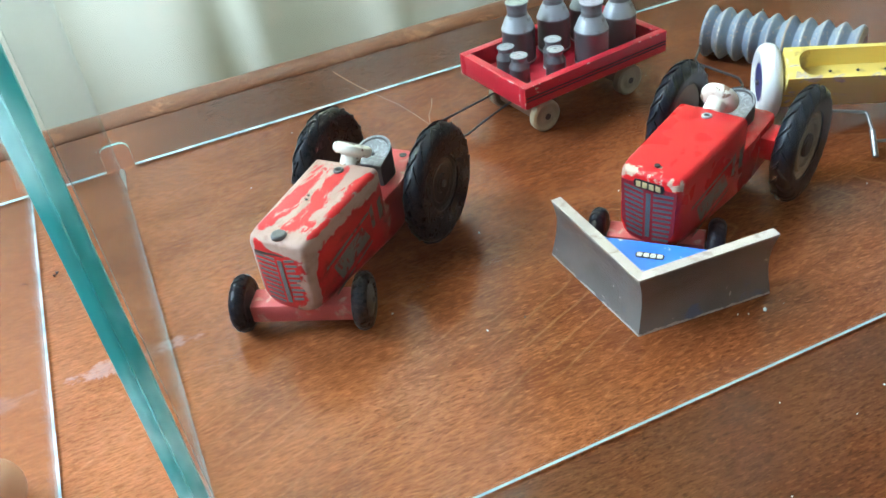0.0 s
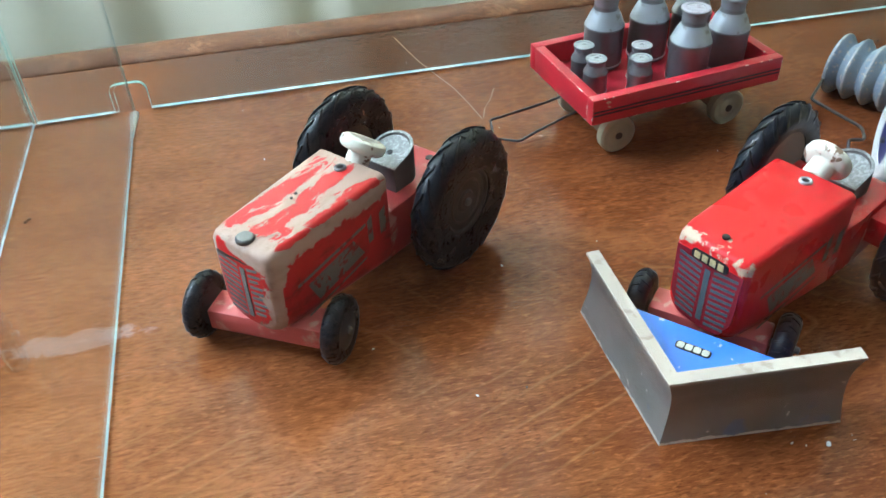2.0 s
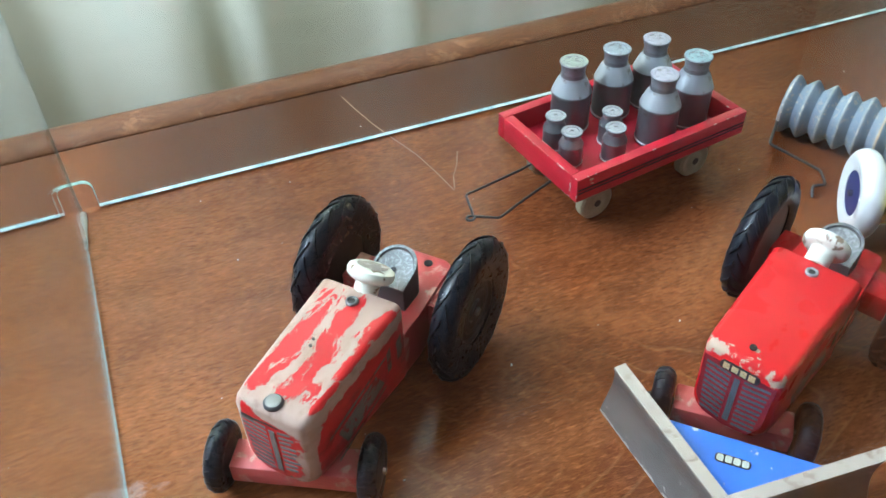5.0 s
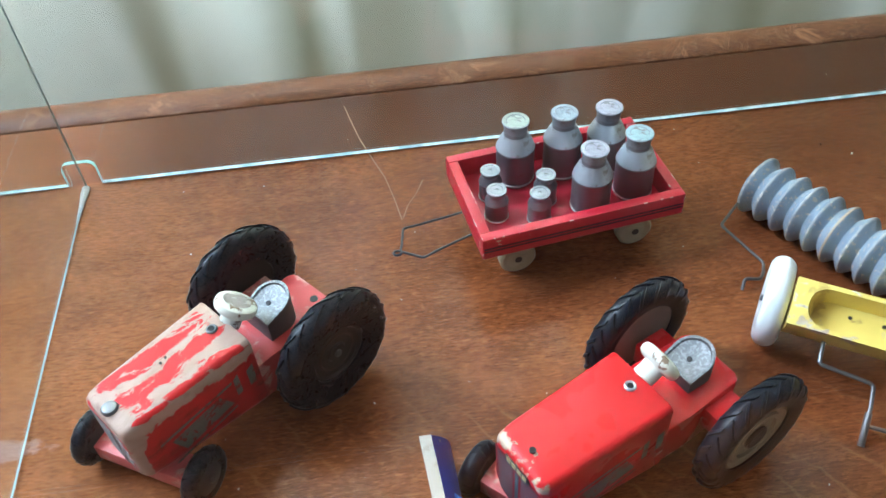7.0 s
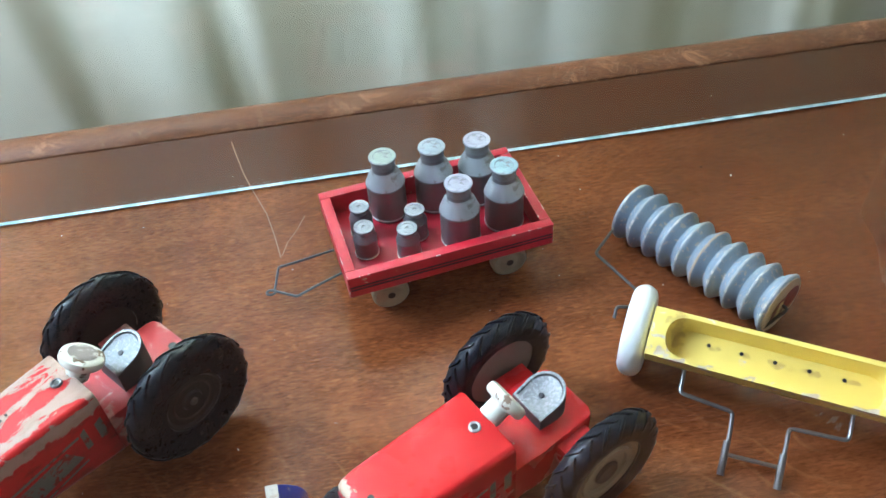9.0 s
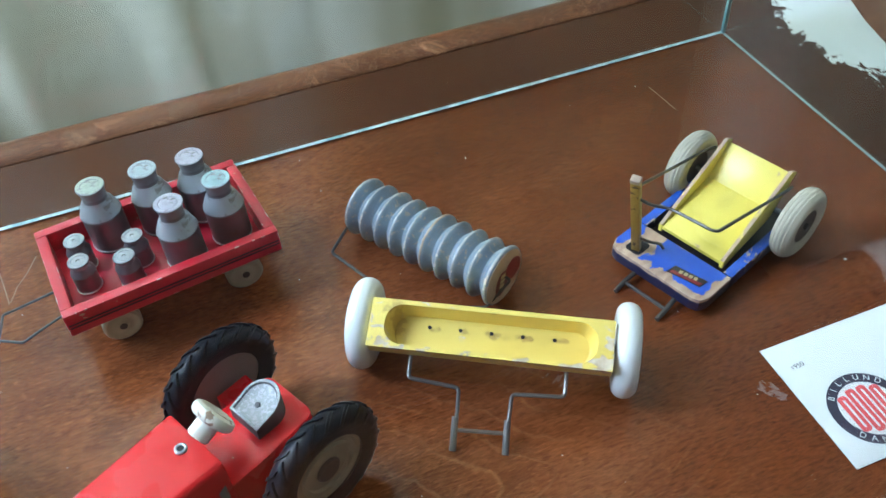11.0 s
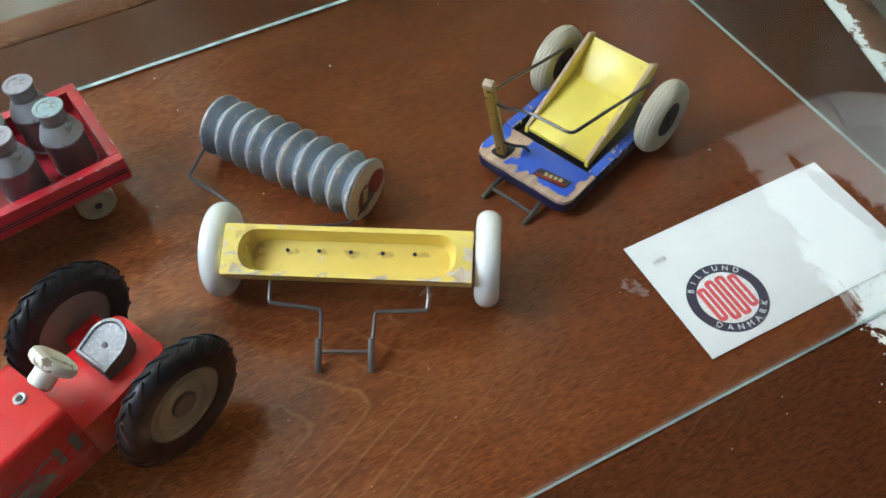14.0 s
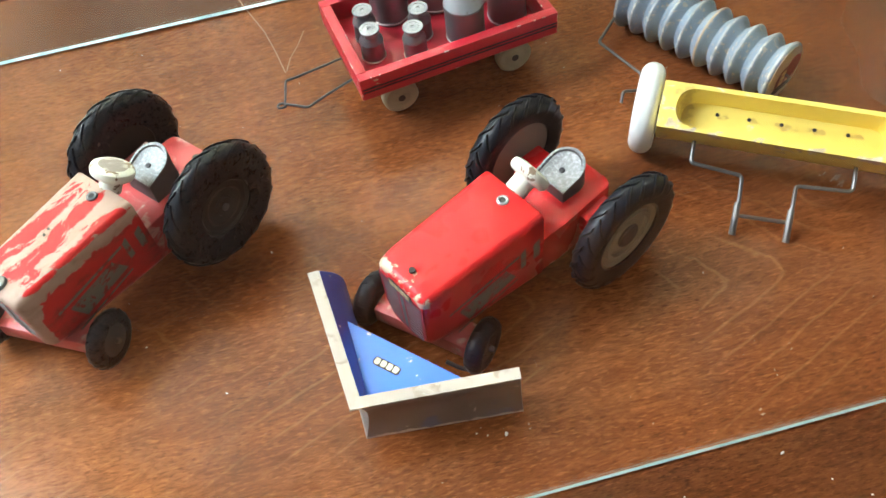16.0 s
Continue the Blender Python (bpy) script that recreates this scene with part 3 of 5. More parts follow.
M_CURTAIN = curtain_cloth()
M_WALL = plain("dull_brown_wall_paint", (0.075, 0.07, 0.062), 0.8, vary=0.1, scale=8.0)
M_FLOOR = plain("brown_floor_boards", (0.15, 0.085, 0.05), 0.5, vary=0.5, scale=12.0)
M_CRUMB = plain("white_crumb", (0.80, 0.77, 0.70), 0.7, bump=0.0)
M_DARK_CRUMB = plain("dark_crumb", (0.03, 0.02, 0.015), 0.8, bump=0.0)
M_SCRATCH = plain("pale_scratch", (0.34, 0.175, 0.09), 0.6, vary=0.5, scale=300.0, bump=0.0)
M_BALL = plain("pale_beech_wood", (0.45, 0.29, 0.18), 0.5, vary=0.3)
M_GLUE = plain("milky_glue", (0.55, 0.52, 0.48), 0.3)


# ---- mesh helpers ----
def thing(name, m, label, category, group=""):
    ob = new(name)
    ob.empty_display_size = 0.01
    ob.matrix_world = m
    return tagged(ob, label, category, group)


def part(name, bm, material, parent, label="", smooth=True):
    bm.normal_update()
    bmesh.ops.recalc_face_normals(bm, faces=bm.faces)
    me = bpy.data.meshes.new(name)
    bm.to_mesh(me)
    bm.free()
    me.materials.append(material)
    if smooth:
        me.polygons.foreach_set("use_smooth", [True] * len(me.polygons))
        me.set_sharp_from_angle(angle=radians(38))
    ob = new(name, me)
    if parent:
        ob.parent = parent
    if label:
        ob["label"] = label
    return ob


def bevelled(bm, width, segs=2):
    if width:
        bmesh.ops.bevel(bm, geom=bm.edges[:], offset=width, segments=segs, profile=0.5, affect="EDGES", clamp_overlap=True)
    return bm


def box(x0, x1, y0, y1, z0, z1, bevel=0.0006, segs=2):
    bm = bmesh.new()
    bmesh.ops.create_cube(bm, size=1, matrix=Matrix.LocRotScale(((x0 + x1) / 2, (y0 + y1) / 2, (z0 + z1) / 2), None, (x1 - x0, y1 - y0, z1 - z0)))
    return bevelled(bm, bevel, segs)


def prism(outline, z0, z1, bevel=0.0, segs=2):
    """An outline in x, y pulled up from z0 to z1."""
    bm = bmesh.new()
    low = [bm.verts.new((x, y, z0)) for x, y in outline]
    top = [bm.verts.new((x, y, z1)) for x, y in outline]
    bm.faces.new(low[::-1])
    bm.faces.new(top)
    for i in range(len(low)):
        j = (i + 1) % len(low)
        bm.faces.new((low[i], low[j], top[j], top[i]))
    return bevelled(bm, bevel, segs)


def lathe(profile, segs=40, m=Matrix(), wobble=0.0, caps=True):
    """A profile of (radius, height) turned round z, then moved by m."""
    bm = bmesh.new()
    rings = []
    for r, h in profile:
        if r < 1e-6:
            rings.append([bm.verts.new(m @ Vector((0, 0, h)))])
        else:
            rings.append([bm.verts.new(m @ Vector((r * math.cos(a), r * math.sin(a), h + wobble * noise.noise((9 * math.cos(a), 9 * math.sin(a), 700 * h))))) for a in (2 * math.pi * k / segs for k in range(segs))])
    for a, b in zip(rings, rings[1:]):
        for k in range(segs):
            j = (k + 1) % segs
            if len(a) == 1 and len(b) > 1:
                bm.faces.new((a[0], b[j], b[k]))
            elif len(b) == 1 and len(a) > 1:
                bm.faces.new((a[k], a[j], b[0]))
            elif len(a) > 1:
                bm.faces.new((a[k], a[j], b[j], b[k]))
    for ring in (rings[0], rings[-1]):
        if len(ring) > 1 and caps:
            bm.faces.new(ring)
    return bm


def rounded(points, radius, steps=5):
    """A polyline with its corners rounded."""
    pts = [Vector(p) for p in points]
    out = [pts[0]]
    for a, b, c in zip(pts, pts[1:], pts[2:]):
        r = min(radius, 0.45 * (a - b).length, 0.45 * (c - b).length)
        p, q = b + (a - b).normalized() * r, b + (c - b).normalized() * r
        for k in range(steps + 1):
            t = k / steps
            out.append(p * (1 - t) ** 2 + b * 2 * t * (1 - t) + q * t * t)
    return out + [pts[-1]]


def wire(points, radius=0.0007, bend=0.003, segs=8):
    """A round wire along a line of points."""
    pts = rounded(points, bend)
    bm = bmesh.new()
    rings, side = [], None
    for i, p in enumerate(pts):
        way = (pts[min(i + 1, len(pts) - 1)] - pts[max(i - 1, 0)]).normalized()
        if side is None:
            side = way.orthogonal().normalized()
        side = (side - way * side.dot(way)).normalized()
        up = way.cross(side)
        rings.append([bm.verts.new(p + radius * (side * math.cos(a) + up * math.sin(a))) for a in (2 * math.pi * k / segs for k in range(segs))])
    for a, b in zip(rings, rings[1:]):
        for k in range(segs):
            bm.faces.new((a[k], a[(k + 1) % segs], b[(k + 1) % segs], b[k]))
    bm.faces.new(rings[0])
    bm.faces.new(rings[-1])
    return bm


def loft(sections):
    """Closed sections of equally many points, skinned and capped."""
    bm = bmesh.new()
    rings = [[bm.verts.new(p) for p in s] for s in sections]
    for a, b in zip(rings, rings[1:]):
        for k in range(len(a)):
            j = (k + 1) % len(a)
            bm.faces.new((a[k], a[j], b[j], b[k]))
    bm.faces.new(rings[0])
    bm.faces.new(rings[-1])
    return bm


def round_rect(x0, x1, y0, y1, r, steps=5):
    """A rectangle's outline with round corners."""
    out = []
    for cx, cy, a0 in ((x1 - r, y1 - r, 0), (x0 + r, y1 - r, 90), (x0 + r, y0 + r, 180), (x1 - r, y0 + r, 270)):
        for k in range(steps + 1):
            a = radians(a0 + 90 * k / steps)
            out.append((cx + r * math.cos(a), cy + r * math.sin(a)))
    return out


SIDE = pose(0, 0, 0, -90, 0, 0)  # turns z into y


# ---- room ----
def slab(name, x0, x1, y0, y1, z0, z1, material, label):
    ob = part(name, box(x0, x1, y0, y1, z0, z1, 0), material, None, smooth=False)
    return tagged(ob, label, name.split("_")[0], kind="structure")


FLOOR_Z = -0.86
TOP_Z = 2.2
slab("floor", -1.3, 2.3, -2.6, 0.8, FLOOR_Z - 0.1, FLOOR_Z, M_FLOOR, "brown wooden floor under the sideboard")
slab("ceiling", -1.3, 2.3, -2.6, 0.8, TOP_Z, TOP_Z + 0.1, M_WALL, "plain dull ceiling of the room")
slab("wall_north_a", -1.3, -1.16, 0.7, 0.8, FLOOR_Z, TOP_Z, M_WALL, "dull brown wall beside the window")
slab("wall_north_b", -1.16, 1.28, 0.7, 0.8, FLOOR_Z, 0.30, M_WALL, "dull brown wall below the window")
slab("wall_north_c", -1.16, 1.28, 0.7, 0.8, 1.96, TOP_Z, M_WALL, "dull brown wall above the window")
slab("wall_north_d", 1.28, 2.3, 0.7, 0.8, FLOOR_Z, TOP_Z, M_WALL, "dull brown wall behind the curtain")
slab("wall_south", -1.3, 2.3, -2.6, -2.5, FLOOR_Z, TOP_Z, M_WALL, "dull brown painted wall across the room")
slab("wall_east", 2.2, 2.3, -2.5, 0.7, FLOOR_Z, TOP_Z, M_WALL, "dull brown painted side wall of room")
slab("wall_west_a", -1.3, -1.2, -2.5, -0.08, FLOOR_Z, TOP_Z, M_WALL, "dull brown painted side wall of room")
slab("wall_west_b", -1.3, -1.2, -0.08, 0.68, FLOOR_Z, 0.78, M_WALL, "dull brown wall below the side window")
slab("wall_west_c", -1.3, -1.2, -0.08, 0.68, 1.98, TOP_Z, M_WALL, "dull brown wall above the side window")


def curtain():
    bm = bmesh.new()
    rows, cols = 14, 420
    grid = []
    for j in range(rows):
        z = FLOOR_Z + 0.02 + (2.1 - FLOOR_Z) * j / (rows - 1)
        line = []
        for i in range(cols):
            s = 3.3 * i / (cols - 1)
            fold = 0.013 * math.sin(30 * s + 1.6 * math.sin(4.3 * s) - 14.3) + 0.024 * math.sin(13 * s - 4.5) + 0.016 * noise.noise((s * 5 - 2.5, z * 0.8, 3.0))
            # straight along the window, then round the corner of the bay towards the room
            turn = min(max((s - 1.46) / 0.45, 0.0), 1.0) * math.pi / 2
            arc = 0.45 / (math.pi / 2)
            x = -0.58 + min(s, 1.46) + arc * math.sin(turn)
            y = 0.36 - arc * (1 - math.cos(turn)) - max(s - 1.91, 0.0)
            line.append(bm.verts.new((x + fold * math.sin(turn), y + fold * math.cos(turn), z)))
        grid.append(line)
    for a, b in zip(grid, grid[1:]):
        for i in range(cols - 1):
            bm.faces.new((a[i], a[i + 1], b[i + 1], b[i]))
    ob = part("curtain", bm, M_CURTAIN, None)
    mod = ob.modifiers.new("thickness", "SOLIDIFY")
    mod.thickness = 0.001
    tagged(ob, "pale greenish curtain hanging in soft vertical folds", "curtain")


curtain()

# ---- sideboard ----
RIGHT = [(0.782, 0.0590), (0.750, -0.03), (0.7205, -0.15), (0.700, -0.22), (0.683, -0.30), (0.6805, -0.35), (0.6812, -0.392), (0.6790, -0.4010), (0.6745, -0.4080), (0.6680, -0.4122), (0.6600, -0.4140)]
LEFT_X, BACK_Y, FRONT_Y = -0.75, 0.0590, -0.414
sideboard = thing("sideboard", pose(0, 0, 0), "varnished reddish brown sideboard with worn rounded edges", "sideboard")
top_outline = [(LEFT_X, FRONT_Y), (LEFT_X, BACK_Y), *RIGHT]
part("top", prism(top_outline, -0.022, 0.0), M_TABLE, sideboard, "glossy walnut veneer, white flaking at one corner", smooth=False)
part("carcass", box(-0.72, 0.60, -0.36, 0.03, FLOOR_Z + 0.001, -0.0225, 0.003), M_CARCASS, sideboard)


def edge_strip(line, out):
    """A rounded moulding along a line; out gives the side on which it lies, gap left for the groove."""
    section = [(0.0015, -0.022), (0.0015, -0.0004), (0.0020, 0.0003), (0.012, 0.0034), (0.0185, 0.0038), (0.0240, 0.0020), (0.0272, -0.002), (0.0284, -0.008), (0.0275, -0.016), (0.024, -0.022)]
    pts = [Vector((*p, 0)) for p in line]
    secs = []
    for i, p in enumerate(pts):
        ways = [(pts[k + 1] - pts[k]).normalized() for k in (i - 1, i) if 0 <= k < len(pts) - 1]
        way = sum(ways, Vector()).normalized()
        side = Vector((way.y, -way.x, 0)) * out
        secs.append([p + side * d + Vector((0, 0, z)) for d, z in section])
    return loft(secs)


n_back = [(LEFT_X + k * (RIGHT[0][0] + 0.02 - LEFT_X) / 12, BACK_Y) for k in range(13)]
part("edge_moulding", edge_strip(n_back, -1), M_LIP, sideboard, "scuffed rounded wooden moulding")
part("edge_moulding", edge_strip([(x, y) for x, y in RIGHT], -1), M_LIP, sideboard, "rounded moulding with white flaked patches")
part("edge_moulding", edge_strip([(LEFT_X, FRONT_Y), (0.0, FRONT_Y), (0.40, FRONT_Y), (0.6600, FRONT_Y)], 1), M_LIP, sideboard)

# ---- glass cases ----
GLASS_H = 0.36


def pane(name, parent, a, b, thick, notch=(), edge=None):
    """An upright glass pane from a to b with green edges; notch: (from, to, height) along it."""
    a, b = Vector((*a, 0)), Vector((*b, 0))
    way = (b - a).normalized()
    length = (b - a).length
    side = Vector((-way.y, way.x, 0)) * thick / 2
    line = [(0, 0.0012), (0, GLASS_H), (length, GLASS_H), (length, 0.0012)]
    if notch:
        n0, n1, nh = notch
        r = 0.005
        arch = [(n1, 0.0012)] + [(n1 - r + r * math.cos(t), nh - r + r * math.sin(t)) for t in (radians(15 * k) for k in range(7))]
        arch += [(n0 + r - r * math.cos(t), nh - r + r * math.sin(t)) for t in (radians(90 - 15 * k) for k in range(7))] + [(n0, 0.0012)]
        line += arch
    pts = [a + way * s + Vector((0, 0, z)) for s, z in line]
    bm = bmesh.new()
    for sign in (1, -1):
        bm.faces.new([bm.verts.new(p + side * sign) for p in pts])
    ob = part(name, bm, M_GLASS, parent, smooth=False)
    bm = bmesh.new()
    for i in range(len(pts)):
        j = (i + 1) % len(pts)
        bm.faces.new([bm.verts.new(v) for v in (pts[i] + side, pts[j] + side, pts[j] - side, pts[i] - side)])
    part("glass_edge", bm, edge or M_EDGE, ob, "polished green glass edge", smooth=False)
    return ob


case = thing("glass_case", pose(0, 0, 0), "open glass display case with green polished edges", "display case")
FL, BL, FR, BR = (0.0045, -0.3190), (0.0004, -0.0020), (0.6538, -0.3190), (0.6538, -0.0020)
pane("back_pane", case, (-0.0510, 0), (0.6550, 0), 0.0026, (0.0408, 0.0605, 0.0175))
pane("front_pane", case, (0.0100, -0.3205), (0.6550, -0.3205), 0.0011, edge=M_EDGE_DIM)
pane("side_pane", case, BL, FL, 0.0010, edge=M_EDGE_DIM)
pane("side_pane", case, BR, FR, 0.0020, edge=M_EDGE_DIM)
part("corner_edge", box(0.6530, 0.6562, -0.3222, -0.3195, 0.0012, GLASS_H, 0.0002), M_EDGE_DIM, case, "green corner edge of glass")
part("corner_edge", box(0.0016, 0.0049, -0.3225, -0.3192, 0.0012, GLASS_H, 0.0002), M_EDGE_BRIGHT, case, "thick green corner edge of glass")
part("corner_edge", box(0.0052, 0.0088, -0.3222, -0.3195, 0.0012, GLASS_H, 0.0002), M_EDGE_BRIGHT, case, "thick green corner edge of glass")
part("corner_edge", box(0.6536, 0.6556, -0.0016, 0.0014, 0.0012, GLASS_H, 0.0002), M_EDGE, case, "green corner edge of glass")
part("glue_bead", loft([[Vector((0.0002 + w * math.cos(t), -0.003 + y, 0.0004 + abs(w) * 0.8 * max(math.sin(t), 0))) for t in (2 * math.pi * k / 10 for k in range(10))] for y, w in ((0, 0.0022), (-0.006, 0.0024), (-0.014, 0.0016), (-0.030, 0.0006))]), M_GLUE, case, "milky streak of glue")
other = thing("glass_case", pose(0, 0, 0), "neighbouring glass display case on the sideboard", "display case")
pane("side_pane", other, (-0.0524, -0.0020), (-0.0490, -0.3190), 0.0012)
pane("back_pane", other, (-0.45, 0), (-0.0524, 0), 0.0026)
pane("front_pane", other, (-0.45, -0.3205), (-0.0480, -0.3205), 0.0012)


def face_paint(ob, material, test):
    """A second material on the faces whose normal passes a test."""
    ob.data.materials.append(material)
    for p in ob.data.polygons:
        if test(p.normal):
            p.material_index = 1


# ---- wheels ----
def tyre_profile(r, half, core):
    pts = [(core, -half * 0.75)]
    for k in range(13):
        a = radians(-90 + 15 * k)
        pts.append((r - half * 0.9 + half * 0.9 * math.cos(a), half * math.sin(a)))
    return pts + [(core, half * 0.75), (core, -half * 0.75)]


def lugs(r, half, count, slant, height, width, m):
    """Slanting tread bars round a tyre."""
    bm = bmesh.new()
    for k in range(count):
        for sign in (1, -1):
            rows = []
            for s in range(6):
                f = s / 5
                ang = 2 * math.pi * (k + (0.5 if sign < 0 else 0)) / count + slant * f
                across = sign * half * (0.02 + 1.0 * f)
                rad = r - half * 0.9 + half * 0.9 * math.sqrt(max(0.0, 1 - min(1.0, abs(across) / half) ** 2))
                row = []
                for da, dr in ((-width, -0.0006), (-width * 0.6, height), (width * 0.6, height), (width, -0.0006)):
                    row.append(m @ Vector(((rad + dr) * math.cos(ang + da), (rad + dr) * math.sin(ang + da), across)))
                rows.append(row)
            sect = [[bm.verts.new(p) for p in row] for row in rows]
            for a, b in zip(sect, sect[1:]):
                for q in range(4):
                    bm.faces.new((a[q], a[(q + 1) % 4], b[(q + 1) % 4], b[q]))
            bm.faces.new(sect[0])
            bm.faces.new(sect[-1])
    return bm


def big_wheel(parent, x, y, r, half, out, core, tread, hub_mat, tyre_mat):
    """A rear wheel: rubber tyre with tread bars, dished hub, axle pin. out: +1 when its outer face looks to +y."""
    z = r + tread[2]
    m = Matrix.Translation((x, y, z)) @ SIDE
    tyre = part("wheel", lathe(tyre_profile(r, half, core), 56, m, caps=False), tyre_mat, parent, "ribbed black rubber tyre")
    part("tread", lugs(r, half, *tread, m), tyre_mat, tyre)
    part("hub", lathe([(core + 0.0008, -half * 0.62), (core + 0.0008, half * 0.62 - 0.0005), (core * 0.93, half * 0.62), (core * 0.86, half * 0.42), (core * 0.35, half * 0.36), (core * 0.30, half * 0.52), (0, half * 0.52)] if out > 0 else [(0, -half * 0.52), (core * 0.30, -half * 0.52), (core * 0.35, -half * 0.36), (core * 0.86, -half * 0.42), (core * 0.93, -half * 0.62), (core + 0.0008, -half * 0.62 + 0.0005), (core + 0.0008, half * 0.62)], 40, m), hub_mat, tyre)
    if hub_mat is M_HUB:
        part("hub_ring", lathe([(core * 0.60, -0.0005), (core * 0.63, 0.0012), (core * 0.74, 0.0012), (core * 0.78, -0.0005)], 40, Matrix.Translation((x, y + out * half * 0.41, z)) @ SIDE, caps=False), M_HUB, tyre)
        part("hub_cap", lathe([(0, -0.0012), (core * 0.30, -0.0010), (core * 0.34, -0.0003), (core * 0.34, 0.0003), (core * 0.30, 0.0010), (0, 0.0012)], 24, Matrix.Translation((x, y + out * half * 0.54, z)) @ SIDE), M_HUB_DARK, tyre)
    if hub_mat is M_HUB_BLACK:
        part("hub_ring", lathe([(core * 0.60, -0.0003), (core * 0.63, 0.0004), (core * 0.67, 0.0004), (core * 0.70, -0.0003)], 36, Matrix.Translation((x, y + out * half * 0.40, z)) @ SIDE, caps=False), M_HUB_DARK, tyre)
    part("axle_pin", lathe([(0, -0.0008), (0.0016, -0.0006), (0.0019, 0), (0.0016, 0.0006), (0, 0.0008)], 14, Matrix.Translation((x, y + out * half * 0.62, z)) @ SIDE), M_STEEL, tyre)


def small_wheel(parent, m, r, half, tyre_mat):
    tyre = part("wheel", lathe(tyre_profile(r, half, r * 0.42), 36, m, caps=False), tyre_mat, parent, "small black rubber tyre")
    part("tread", lugs(r, half, 18, 0.10, 0.0003, 0.05, m), tyre_mat, tyre)
    if tyre_mat is M_TYRE_RUB:
        part("hub", lathe([(0, -half * 1.12), (r * 0.30, -half * 1.06), (r * 0.56, -half * 0.86), (r * 0.60, -half * 0.6), (r * 0.60, half * 0.6), (r * 0.56, half * 0.86), (r * 0.30, half * 1.06), (0, half * 1.12)], 28, m), M_HUB_SLATE, tyre, "domed slate grey hub")
    else:
        part("hub", lathe([(0, -half * 0.85), (r * 0.46, -half * 0.85), (r * 0.46, half * 0.85), (0, half * 0.85)], 24, m), M_HUB_DARK, tyre)
    part("axle_pin", lathe([(0, -half - 0.0018), (0.0012, -half - 0.0016), (0.0014, -half), (0.0014, half), (0.0012, half + 0.0016), (0, half + 0.0018)], 12, m), M_STEEL, tyre)


# ---- tractors ----
def hood_section(x, w, z0, z1, rt, rb):
    out = []
    for cy, cz, r, a0 in ((w - rt, z1 - rt, rt, 0), (-w + rt, z1 - rt, rt, 90), (-w + rb, z0 + rb, rb, 180), (w - rb, z0 + rb, rb, 270)):
        for k in range(6):
            a = radians(a0 + 18 * k)
            crown = 0.0006 * (1 - (cy / w) ** 2) if a0 < 180 else 0
            out.append(Vector((x, cy + r * math.cos(a), cz + r * math.sin(a) + crown)))
    return out


# outlines (x, z) of the grey print on a bonnet's flank: panel, thin lines and two hooks
FLANK_PRINT = (((0.0490, 0.0270), (0.0740, 0.0215), (0.0785, 0.0315), (0.0540, 0.0360)), ((0.0480, 0.0235), (0.0800, 0.0170), (0.0800, 0.0180), (0.0480, 0.0246)), ((0.0470, 0.0385), (0.0830, 0.0330), (0.0830, 0.0345), (0.0470, 0.0400)),
               ((0.0435, 0.0300), (0.0462, 0.0295), (0.0462, 0.0400), (0.0435, 0.0420)), ((0.0360, 0.0300), (0.0395, 0.0300), (0.0395, 0.0400), (0.0360, 0.0420)))


